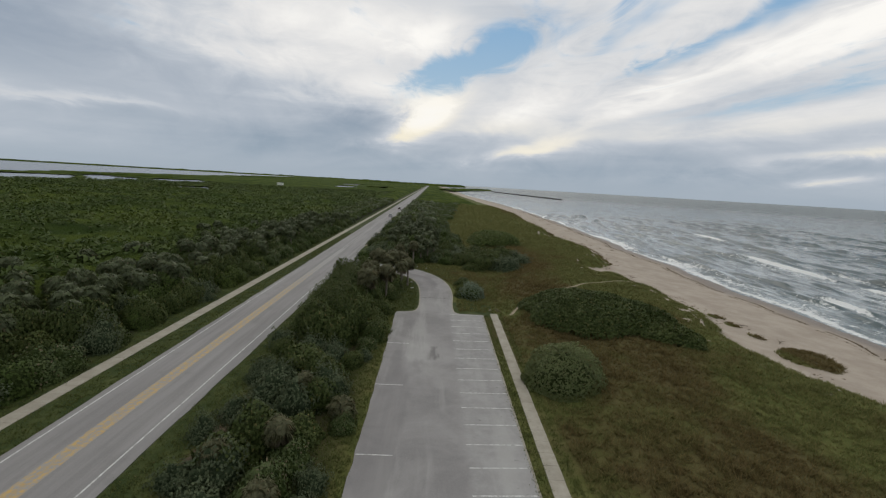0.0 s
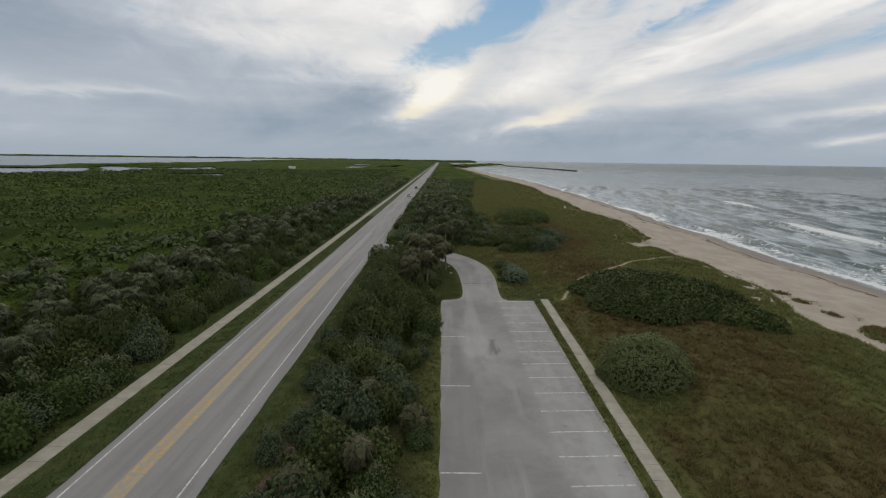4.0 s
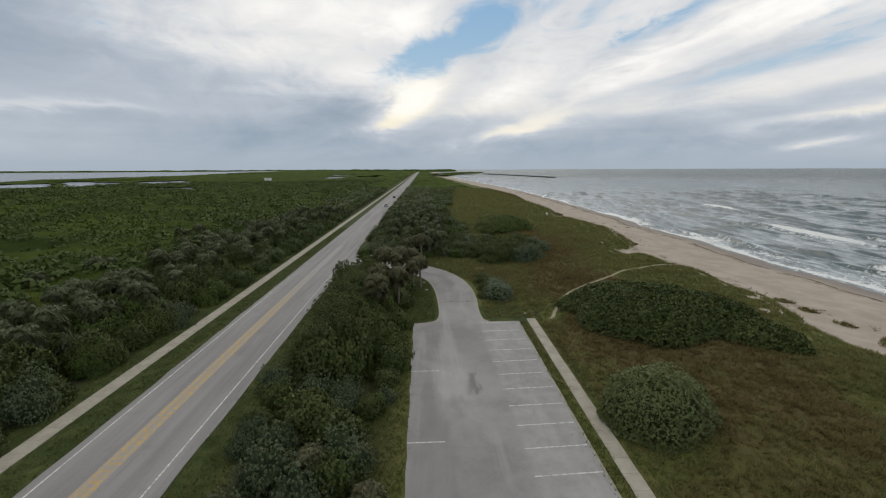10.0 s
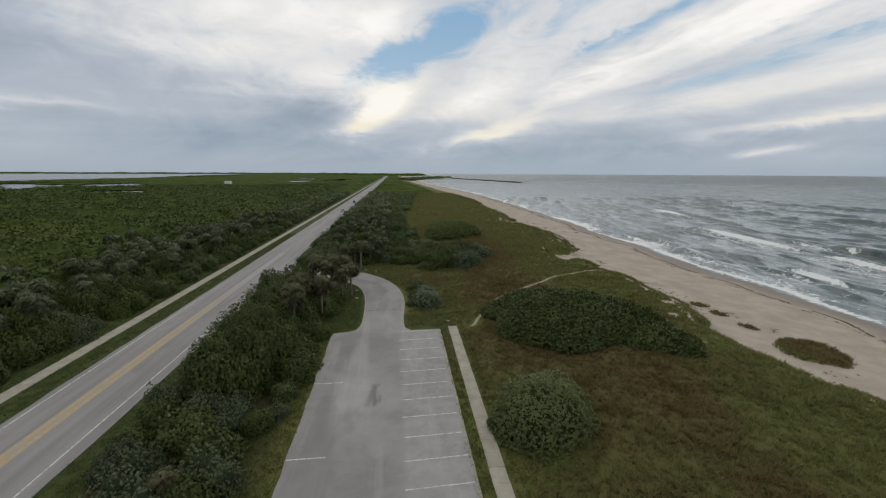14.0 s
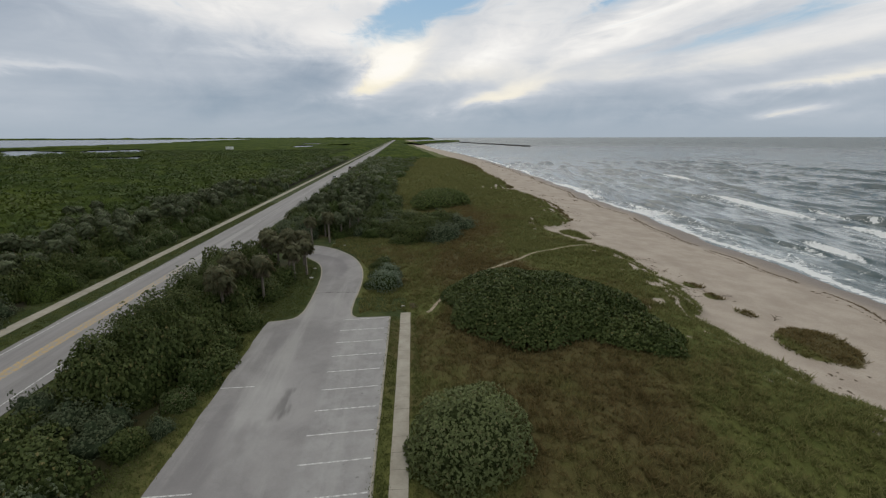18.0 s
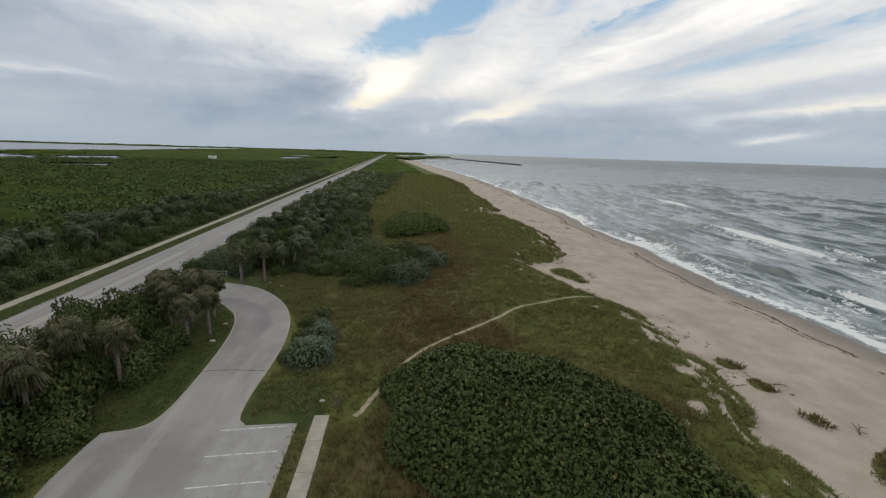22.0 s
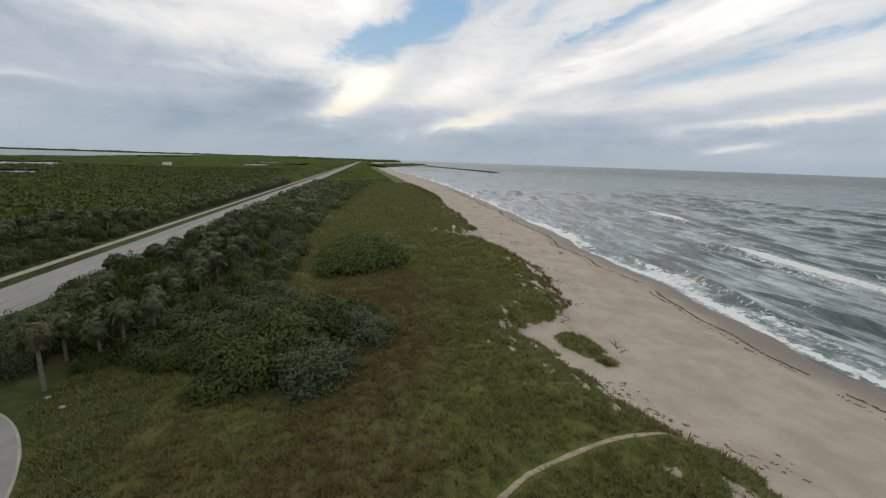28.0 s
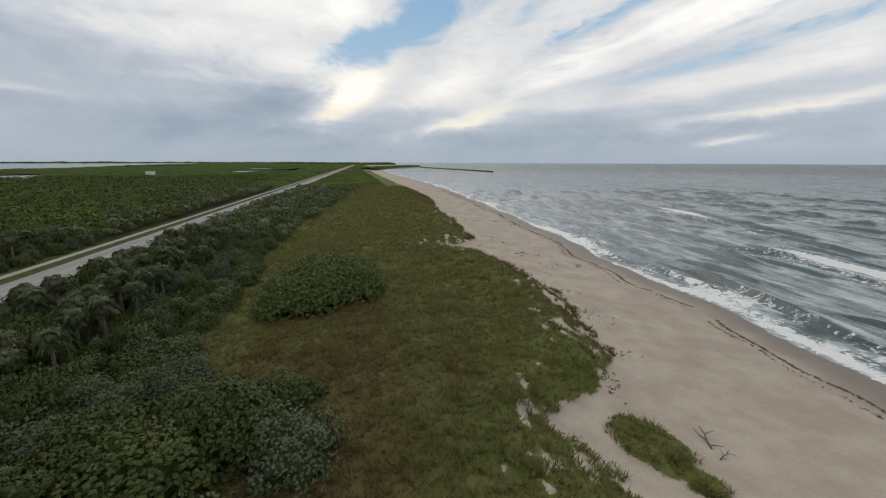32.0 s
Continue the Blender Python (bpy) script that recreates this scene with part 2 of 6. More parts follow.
def m_ground(n, b):
    p = place(n)
    sd = n.add("ShaderNodeAttribute", attribute_name="sand").outputs["Fac"]
    patch = n.noise(p, 0.06, 4.0)
    mid = n.noise(p, 0.45, 5.0, 0.65)
    grain = n.noise(p, 5.0, 5.0, 0.7)
    # darker than the blades: shade between them is put into these colours
    green = n.mix(n.ramp(mid, 0.3, 0.7), (0.070, 0.082, 0.021), (0.122, 0.130, 0.038))
    brown = n.mix(n.ramp(grain, 0.3, 0.7), (0.068, 0.052, 0.022), (0.106, 0.083, 0.036))
    grass = n.mix(dryness(n, p, patch, mid), green, brown)
    mown = n.add("ShaderNodeAttribute", attribute_name="mown").outputs["Fac"]
    lawn = n.mix(n.ramp(mid, 0.35, 0.7), (0.032, 0.048, 0.013), (0.070, 0.082, 0.026))
    grass = n.mix(n.ramp(n.math("ADD", mown, n.math("MULTIPLY", n.math("SUBTRACT", mid, 0.5), 0.6)), 0.35, 0.65), grass, lawn)
    # leaf litter and painted shade under the trees darken the ground
    litter_shade = n.add("ShaderNodeAttribute", attribute_name="shade").outputs["Fac"]
    grass = n.mix(litter_shade, grass, (0.030, 0.026, 0.016))
    sand = n.mix(n.ramp(n.noise(p, 0.25, 6.0, 0.6), 0.3, 0.7), (0.345, 0.292, 0.242), (0.445, 0.386, 0.325))
    sand = n.mix(n.math("MULTIPLY", n.ramp(grain, 0.35, 0.75), 0.35), sand, (0.28, 0.23, 0.18))
    wet = n.ramp(n.xyz(p)[2], -2.75, -2.25, 1.0, 0.0)
    sand = n.mix(wet, sand, (0.20, 0.165, 0.14))
    edge = n.math("ADD", sd, n.math("MULTIPLY", n.math("SUBTRACT", n.noise(p, 0.35, 6.0, 0.7), 0.5), 5.0))
    f = n.ramp(edge, -0.25, 0.35)
    n.put(b.inputs["Base Color"], n.mix(f, grass, sand))
    n.put(b.inputs["Roughness"], n.math("SUBTRACT", 0.92, n.math("MULTIPLY", wet, 0.45)))
    bump(n, b, n.math("ADD", grain, n.math("MULTIPLY", mid, 2.0)), 0.55, 0.12)


def m_road(n, b):
    p = place(n)
    x, y, z = n.xyz(p)
    worn = n.noise(n.vec(n.math("MULTIPLY", x, 1.0), n.math("MULTIPLY", y, 0.05), 0.0), 0.9, 4.0, 0.6)
    grain = n.noise(p, 14.0, 4.0, 0.8)
    spot = n.noise(p, 0.35, 5.0, 0.62)
    c = n.mix(n.ramp(worn, 0.3, 0.72), (0.205, 0.195, 0.193), (0.278, 0.266, 0.261))
    c = n.mix(n.math("MULTIPLY", n.ramp(spot, 0.52, 0.75), 0.5), c, (0.18, 0.172, 0.168))
    c = n.mix(n.math("MULTIPLY", n.ramp(grain, 0.4, 0.7), 0.25), c, (0.36, 0.35, 0.335))
    n.put(b.inputs["Base Color"], c)
    bump(n, b, grain, 0.3, 0.01)


def m_lot(n, b):
    p = place(n)
    x, y, z = n.xyz(p)
    spot = n.noise(p, 0.16, 6.0, 0.62, 0.5)
    streak = n.noise(n.vec(x, n.math("MULTIPLY", y, 0.09), 2.0), 0.55, 5.0, 0.6)
    grain = n.noise(p, 11.0, 4.0, 0.8)
    c = n.mix(n.ramp(spot, 0.32, 0.7), (0.205, 0.195, 0.194), (0.295, 0.283, 0.277))
    c = n.mix(n.math("MULTIPLY", n.ramp(streak, 0.5, 0.7), 0.55), c, (0.36, 0.35, 0.335))
    c = n.mix(n.math("MULTIPLY", n.ramp(n.noise(p, 0.5, 6.0, 0.7), 0.6, 0.75), 0.4), c, (0.16, 0.15, 0.15))
    c = n.mix(n.math("MULTIPLY", n.ramp(grain, 0.4, 0.7), 0.2), c, (0.38, 0.37, 0.355))
    # scuffed, paler parking bays with dark drips
    bay = n.math("MULTIPLY", n.ramp(x, -5.9, -5.0), n.ramp(y, 0.0, 0.6, 1.0, 0.0))
    c = n.mix(n.math("MULTIPLY", bay, n.ramp(n.noise(p, 0.8, 6.0, 0.7), 0.35, 0.7, 0.1, 0.55)), c, (0.37, 0.365, 0.355))
    drip = n.math("MULTIPLY", n.ramp(n.noise(p, 1.7, 3.0, 0.5), 0.68, 0.74), n.ramp(x, -5.0, -3.5))
    c = n.mix(n.math("MULTIPLY", n.math("MULTIPLY", drip, bay), 0.6), c, (0.12, 0.115, 0.11))
    # a dark patch with a pale halo in the lot, and the worn inner lane of the bend
    px = n.math("SUBTRACT", 1.0, n.ramp(n.math("ABSOLUTE", n.math("ADD", x, 8.0)), 0.5, 1.2))
    py = n.math("SUBTRACT", 1.0, n.ramp(n.math("ABSOLUTE", n.math("ADD", y, 15.7)), 1.6, 2.4))
    c = n.mix(n.math("MULTIPLY", n.math("MULTIPLY", px, py), n.ramp(n.noise(n.vec(x, n.math("MULTIPLY", y, 0.22), 4.0), 1.3, 3.0, 0.5), 0.38, 0.6, 0.0, 0.6)), c, (0.085, 0.080, 0.078))
    hx = n.math("SUBTRACT", 1.0, n.ramp(n.math("ABSOLUTE", n.math("ADD", x, 9.9)), 0.8, 2.2))
    hy = n.math("SUBTRACT", 1.0, n.ramp(n.math("ABSOLUTE", n.math("ADD", y, 17.0)), 3.0, 6.5))
    c = n.mix(n.math("MULTIPLY", n.math("MULTIPLY", hx, hy), n.math("MULTIPLY", streak, 0.9)), c, (0.42, 0.41, 0.395))
    r = n.vmath("LENGTH", n.vec(n.math("ADD", x, 18.3), n.math("SUBTRACT", y, 18.0), 0.0))
    rim = n.math("ADD", r, n.math("MULTIPLY", n.math("SUBTRACT", spot, 0.5), 0.9))
    lane = n.math("MULTIPLY", n.ramp(rim, 10.6, 11.5, 1.0, 0.0), n.ramp(y, 10.0, 19.0))
    worn = n.math("MULTIPLY", lane, n.ramp(rim, 8.0, 10.9, 0.25, 0.62))
    c = n.mix(worn, c, (0.150, 0.138, 0.146))
    # broad mauve-grey stains
    stain = n.ramp(n.noise(n.vec(x, n.math("MULTIPLY", y, 0.4), 7.0), 0.13, 4.0, 0.55, 0.8), 0.52, 0.64)
    c = n.mix(n.math("MULTIPLY", stain, 0.5), c, (0.180, 0.169, 0.171))
    n.put(b.inputs["Base Color"], c)
    bump(n, b, grain, 0.3, 0.01)


def m_concrete(n, b):
    p = place(n)
    r = n.add("ShaderNodeObjectInfo").outputs["Random"]
    spot = n.noise(p, 0.7, 6.0, 0.7)
    grain = n.noise(p, 9.0, 5.0, 0.75)
    c = n.mix(n.ramp(spot, 0.3, 0.72), (0.28, 0.255, 0.21), (0.40, 0.37, 0.31))
    c = n.mix(n.math("MULTIPLY", r, 0.25), c, (0.30, 0.27, 0.22))
    c = n.mix(n.math("MULTIPLY", n.ramp(grain, 0.5, 0.75), 0.4), c, (0.22, 0.19, 0.15))
    n.put(b.inputs["Base Color"], c)
    bump(n, b, grain, 0.3, 0.02)


def paint(colour, keep):
    def build(n, b):
        p = place(n)
        far = n.ramp(n.xyz(p)[1], 0.0, 55.0, 0.0, 0.22)
        wear = n.ramp(n.math("ADD", n.noise(p, 3.0, 6.0, 0.75), far), keep - 0.12, keep + 0.1)
        n.put(b.inputs["Base Color"], n.mix(wear, colour, (0.29, 0.28, 0.27)))
    return build


GROUND = material("dune_ground", m_ground, 0.92, 0.15)
ROAD = material("worn_asphalt", m_road, 0.85, 0.25)
LOT = material("lot_asphalt", m_lot, 0.85, 0.25)
CONCRETE = material("concrete", m_concrete, 0.85, 0.25)
WHITE = material("white_paint", paint((0.60, 0.60, 0.585), 0.54), 0.7)
YELLOW = material("yellow_paint", paint((0.50, 0.33, 0.11), 0.51), 0.7)
FADED = material("faded_yellow_paint", paint((0.44, 0.30, 0.12), 0.48), 0.75)


def m_sea(n, b):
    p = place(n)
    x, y, z = n.xyz(p)
    far = n.vmath("LENGTH", p)
    foam_a = n.add("ShaderNodeAttribute", attribute_name="foam").outputs["Fac"]
    lace = n.noise(p, 0.55, 7.0, 0.68, 1.2)
    fine = n.noise(p, 2.2, 5.0, 0.7)
    f = n.math("ADD", foam_a, n.math("MULTIPLY", n.math("SUBTRACT", lace, 0.5), 2.2))
    f = n.ramp(n.math("ADD", f, n.math("MULTIPLY", n.math("SUBTRACT", fine, 0.5), 0.5)), 0.48, 0.75)
    tone = n.noise(n.vec(n.math("MULTIPLY", x, 0.4), n.math("MULTIPLY", y, 0.2), 0.0), 0.05, 4.0)
    deep = n.mix(n.ramp(tone, 0.35, 0.65), (0.028, 0.050, 0.054), (0.050, 0.080, 0.084))
    # thin milky film left by broken waves along crests, with sky sheen painted in
    film = n.noise(n.vec(x, n.math("MULTIPLY", y, 0.30), 3.0), 0.36, 6.0, 0.66, 0.3)
    inshore = n.ramp(x, 76.0, 170.0, 0.88, 0.60)
    film_sheen = n.math("MULTIPLY", n.ramp(film, 0.38, 0.66), inshore)
    film_sheen = n.math("MULTIPLY", film_sheen, n.ramp(n.noise(p, 0.03, 3.0, 0.5), 0.3, 0.6, 0.45, 1.0))
    # film drops out on shoreward fronts: their dark side is painted in
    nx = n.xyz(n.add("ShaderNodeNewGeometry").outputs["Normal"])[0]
    film_sheen = n.math("MULTIPLY", film_sheen, n.ramp(nx, -0.30, -0.10, 0.05, 1.0))
    deep = n.mix(film_sheen, deep, (0.50, 0.545, 0.56))
    crest = n.noise(n.vec(x, n.math("MULTIPLY", y, 0.26), 9.0), 0.17, 4.0, 0.6, 0.6)
    cap = n.math("MULTIPLY", n.ramp(n.math("ABSOLUTE", n.math("SUBTRACT", crest, 0.5)), 0.006, 0.016, 1.0, 0.0), n.ramp(n.noise(p, 0.05, 4.0, 0.6), 0.60, 0.68))
    f = n.math("MAXIMUM", f, n.math("MULTIPLY", cap, n.ramp(fine, 0.4, 0.6)))
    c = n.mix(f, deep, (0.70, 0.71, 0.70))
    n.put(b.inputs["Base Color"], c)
    n.put(b.inputs["Roughness"], n.math("ADD", n.ramp(far, 150.0, 1500.0, 0.06, 0.36), n.math("MULTIPLY", f, 0.45)))
    chop = n.noise(n.vec(x, n.math("MULTIPLY", y, 0.26), 0.0), 0.85, 6.0, 0.66, 0.3)
    swell = n.noise(n.vec(x, n.math("MULTIPLY", y, 0.20), 5.0), 0.045, 3.0, 0.5, 0.2)
    wave = n.noise(n.vec(x, n.math("MULTIPLY", y, 0.22), 13.0), 0.12, 3.0, 0.55, 0.1)
    mid = n.math("POWER", n.math("SUBTRACT", 1.0, n.math("MINIMUM", n.math("MULTIPLY", n.math("ABSOLUTE", n.math("SUBTRACT", crest, 0.5)), 4.0), 1.0)), 2.0)
    rise = n.math("ADD", n.math("ADD", n.math("MULTIPLY", chop, 0.13), n.math("MULTIPLY", mid, 0.14)), n.math("MULTIPLY", wave, 0.32))
    out = n.ramp(far, 120.0, 1000.0, 0.55, 6.0)
    bump(n, b, n.math("MULTIPLY", n.math("ADD", rise, n.math("MULTIPLY", swell, 0.8)), out), 1.0, 2.2)


def m_lagoon(n, b):
    p = place(n)
    x, y, z = n.xyz(p)
    n.put(b.inputs["Base Color"], (0.09, 0.10, 0.11, 1))
    bump(n, b, n.noise(n.vec(x, n.math("MULTIPLY", y, 0.3), 0.0), 0.2, 4.0), 0.25, 0.4)


SEA = material("sea_water", m_sea, 0.2, 0.5, IOR=1.34)
LAGOON = material("lagoon_water", m_lagoon, 0.22, 0.5)


def see_through(n, b, colour, share):
    """Lets a share of the light pass through a leaf."""
    t = n.add("ShaderNodeBsdfTranslucent")
    n.put(t.inputs[0], colour)
    m = n.add("ShaderNodeMixShader")
    m.inputs[0].default_value = share
    n.put(m.inputs[1], b.outputs[0])
    n.put(m.inputs[2], t.outputs[0])
    out = [k for k in n.tree.nodes if k.type == "OUTPUT_MATERIAL"][0]
    n.put(out.inputs[0], m.outputs[0])


def foliage(dark, light, odd=None, odd_share=0.0, rough=0.55, spec=0.35, through=0.25, patch=0.25, leafy=0.45, tint=None):
    """Leaf colour: varied leaf by leaf and from patch to patch, with some light passing through."""
    def build(n, b):
        p = place(n)
        r = n.add("ShaderNodeNewGeometry").outputs["Random Per Island"]
        o = n.add("ShaderNodeObjectInfo").outputs["Random"]
        f = n.math("ADD", n.math("MULTIPLY", r, leafy), n.math("ADD", n.math("MULTIPLY", n.ramp(n.noise(p, patch, 3.0), 0.3, 0.7), 0.75 - leafy), n.math("MULTIPLY", o, 0.25)))
        c = n.mix(f, dark, light)
        if tint:
            c = n.mix(n.math("MULTIPLY", n.ramp(n.noise(p, 0.022, 4.0, 0.6), 0.50, 0.66), 0.7), c, tint)
        if odd:
            c = n.mix(n.ramp(n.math("FRACT", n.math("ADD", n.math("MULTIPLY", r, 7.31), n.math("MULTIPLY", o, 0.2))), 1 - odd_share, 1 - odd_share + 0.02), c, odd)
        n.put(b.inputs["Base Color"], c)
        see_through(n, b, c, through)
    return build


def m_dune_grass(n, b):
    p = place(n)
    r = n.add("ShaderNodeNewGeometry").outputs["Random Per Island"]
    patch, mid = n.noise(p, 0.06, 4.0), n.noise(p, 0.45, 5.0, 0.65)
    dry = dryness(n, p, patch, mid)
    dry = n.math("ADD", dry, n.math("MULTIPLY", n.math("SUBTRACT", r, 0.5), 0.35), clamp=True)
    green = n.mix(r, (0.118, 0.126, 0.040), (0.226, 0.226, 0.090))
    brown = n.mix(r, (0.112, 0.078, 0.034), (0.185, 0.136, 0.062))
    c = n.mix(dry, green, brown)
    n.put(b.inputs["Base Color"], c)
    see_through(n, b, c, 0.4)


def m_bark(n, b):
    p = place(n)
    g = n.noise(n.vmath("MULTIPLY", p, (1, 1, 4)), 4.0, 5.0, 0.7)
    n.put(b.inputs["Base Color"], n.mix(n.ramp(g, 0.3, 0.7), (0.10, 0.085, 0.07), (0.26, 0.225, 0.185)))
    bump(n, b, g, 0.8, 0.05)


def m_canopy(n, b):
    p = place(n)
    big, mid, fine = n.noise(p, 0.035, 4.0, 0.6), n.noise(p, 0.28, 5.0, 0.65), n.noise(p, 1.6, 5.0, 0.7)
    c = n.mix(n.ramp(big, 0.35, 0.65), (0.030, 0.050, 0.011), (0.086, 0.112, 0.021))
    c = n.mix(n.math("MULTIPLY", n.ramp(mid, 0.4, 0.7), 0.5), c, (0.030, 0.050, 0.012))
    c = n.mix(n.math("MULTIPLY", n.ramp(fine, 0.5, 0.75), 0.35), c, (0.080, 0.116, 0.024))
    n.put(b.inputs["Base Color"], c)
    bump(n, b, n.math("ADD", n.math("MULTIPLY", mid, 2.0), fine), 1.0, 0.9)


SEAGRAPE = material("seagrape_leaves", foliage((0.040, 0.064, 0.015), (0.110, 0.134, 0.040), (0.17, 0.15, 0.055), 0.05, 0.45, 0.4, 0.18), 0.6, 0.2)
SILVER = material("silver_leaves", foliage((0.058, 0.080, 0.039), (0.146, 0.176, 0.091), (0.12, 0.125, 0.055), 0.06, 0.6, 0.3, 0.2), 0.6, 0.3)
ROUND = material("round_bush_leaves", foliage((0.090, 0.116, 0.036), (0.190, 0.222, 0.086), (0.20, 0.18, 0.08), 0.06, 0.55, 0.3, 0.2), 0.55, 0.3)
MANGROVE = material("mangrove_leaves", foliage((0.038, 0.062, 0.014), (0.080, 0.114, 0.025), (0.10, 0.11, 0.04), 0.03, 0.5, 0.35, 0.25, 0.05, 0.14, (0.100, 0.126, 0.024)), 0.65, 0.15)
SCRUB = material("scrub_leaves", foliage((0.046, 0.070, 0.021), (0.112, 0.144, 0.048), (0.16, 0.13, 0.075), 0.08, 0.6, 0.25, 0.2), 0.6, 0.25)
PALM = material("palm_fronds", foliage((0.066, 0.088, 0.036), (0.138, 0.164, 0.078), (0.17, 0.15, 0.08), 0.05, 0.5, 0.35, 0.2), 0.5, 0.35)
DRY_PALM = material("weathered_palm_fronds", foliage((0.096, 0.100, 0.050), (0.185, 0.184, 0.098), (0.22, 0.18, 0.10), 0.08, 0.6, 0.25, 0.2), 0.6, 0.25)
DEAD = material("dead_fronds", foliage((0.11, 0.090, 0.060), (0.23, 0.19, 0.135), None, 0, 0.8, 0.15, 0.15), 0.8, 0.15)
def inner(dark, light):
    """Twigs and leaves inside a crown, their shade put into the dark colours."""
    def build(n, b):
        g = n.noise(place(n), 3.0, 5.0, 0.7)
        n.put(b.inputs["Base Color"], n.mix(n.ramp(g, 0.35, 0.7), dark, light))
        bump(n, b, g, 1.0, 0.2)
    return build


UNDER = material("inner_shade_green", inner((0.020, 0.032, 0.009), (0.062, 0.080, 0.026)), 0.9, 0.05)
UNDER_ROUND = material("inner_shade_round", inner((0.030, 0.040, 0.014), (0.068, 0.084, 0.031)), 0.9, 0.05)
UNDER_SILVER = material("inner_shade_silver", inner((0.024, 0.036, 0.018), (0.062, 0.082, 0.044)), 0.9, 0.05)
UNDER_BROWN = material("inner_shade_brown", inner((0.060, 0.046, 0.028), (0.13, 0.10, 0.065)), 0.9, 0.05)
GRASS = material("dune_grass", m_dune_grass, 0.85, 0.1)
BRIGHT_GRAPE = material("bright_seagrape_leaves", foliage((0.060, 0.092, 0.020), (0.150, 0.185, 0.052), (0.20, 0.18, 0.06), 0.05, 0.45, 0.4, 0.22), 0.6, 0.2)
PALE = material("pale_leaves", foliage((0.112, 0.150, 0.094), (0.220, 0.270, 0.188), (0.16, 0.16, 0.08), 0.06, 0.55, 0.3, 0.2), 0.6, 0.25)
LAWN = material("verge_grass", foliage((0.060, 0.080, 0.020), (0.120, 0.132, 0.044), (0.15, 0.13, 0.06), 0.05, 0.8, 0.1, 0.3, 0.5), 0.85, 0.1)
BARK = material("bark", m_bark, 0.9, 0.15)
CANOPY = material("far_canopy", m_canopy, 0.95, 0.03)

# ---- helpers for meshes ----
def mesh_object(name, verts, faces, mat, parent=None, smooth=False):
    me = bpy.data.meshes.new(name)
    me.from_pydata(verts if isinstance(verts, list) else verts.tolist(), [], faces if isinstance(faces, list) else faces.tolist())
    me.materials.append(mat)
    if smooth:
        me.shade_smooth()
    me.update()
    ob = new(name, me)
    ob.parent = parent
    return ob


def part(name, bm, mat, parent, label=""):
    me = bpy.data.meshes.new(name)
    bm.to_mesh(me)
    bm.free()
    me.materials.append(mat)
    ob = new(name, me)
    ob.parent = parent
    return tagged(ob, label) if label else ob


def axis(*spans):
    """Grid lines: (start, stop, step) one after another."""
    out = []
    for a, b, s in spans:
        out += list(np.arange(a, b - 1e-6, s))
    return np.array(out + [spans[-1][1]])


def fnoise(x, y, scale, seed=0.0, octaves=3):
    """Smooth noise on arrays, about -1 to 1, from rotated sine products."""
    v, a, f = np.zeros_like(x, dtype=float), 1.0, scale
    for i in range(octaves):
        c, s = math.cos(1.3 * i + seed), math.sin(1.3 * i + seed)
        u, w = (x * c + y * s) * f, (-x * s + y * c) * f
        v += a * np.sin(u + 1.7 * np.sin(w * 0.7 + seed)) * np.cos(w + 1.3 * np.sin(u * 0.6 + 2 * seed))
        a, f = a * 0.5, f * 2.03
    return v / 1.4


def step(v, a, b):
    t = np.clip((v - a) / (b - a), 0, 1)
    return t * t * (3 - 2 * t)


SEA_Z = -2.85


def shore(y):
    """The waterline."""
    y = np.asarray(y, dtype=float)
    line = np.interp(y, [-200, -60, 0, 30, 60, 100, 150, 250, 350, 500, 800], [62, 67, 69.2, 70.8, 72.3, 74.3, 78.0, 82.0, 84.0, 80.0, 62.0])
    return line + 0.8 * np.sin(y * 0.11) + 0.45 * np.sin(y * 0.27 + 1)


EDGE_Y = [-60, -25, -17, -12, -5, 0, 5, 10, 15, 20, 24, 27, 32, 36, 41, 45, 47.5, 50, 53, 57, 63, 70, 78, 86, 94, 101, 106, 111, 116, 123, 140, 160, 187, 235, 320, 800, 2000]
EDGE_X = [38, 40.5, 37, 36.2, 36.6, 38.6, 40, 40.2, 40.8, 40.8, 39.2, 38, 37, 35.2, 34.0, 33.6, 35.5, 40.0, 42, 44.3, 46, 47.2, 48.2, 47, 46, 45.5, 39, 34, 40.5, 46.7, 47.5, 48.4, 48, 54, 50, 30, 30]


def veg_edge(y):
    """Where the dune grass ends and the beach begins."""
    y = np.asarray(y, dtype=float)
    return np.interp(y, EDGE_Y, EDGE_X) + 0.5 * np.sin(y * 0.37) + 0.35 * np.sin(y * 0.9 + 2)


ISLES = [(39.7, 42.8, 2.5, 3.8, 0.1), (40.6, 38.0, 1.5, 1.5, 0.0), (43.4, 8.2, 1.3, 1.5, 0.4), (43.6, 3.9, 1.1, 1.3, 0.4), (45.3, -9.4, 5.2, 3.8, 0.8), (43.9, -1.4, 0.8, 1.0, 0.3)]


def isle(x, y):
    d = np.full_like(x, -9.0, dtype=float)
    for cx, cy, a, b, t in ISLES:
        c, s = math.cos(t), math.sin(t)
        u, v = (x - cx) * c + (y - cy) * s, -(x - cx) * s + (y - cy) * c
        d = np.maximum(d, (1 - np.sqrt((u / a) ** 2 + (v / b) ** 2)) * min(a, b))
    return d


def sand_at(x, y):
    """Distance past the grass edge, in metres: positive on bare sand."""
    d = np.minimum(x - veg_edge(y), -isle(x, y) * 2.0 + 0.3)
    return np.maximum(d, bare_at(x, y))


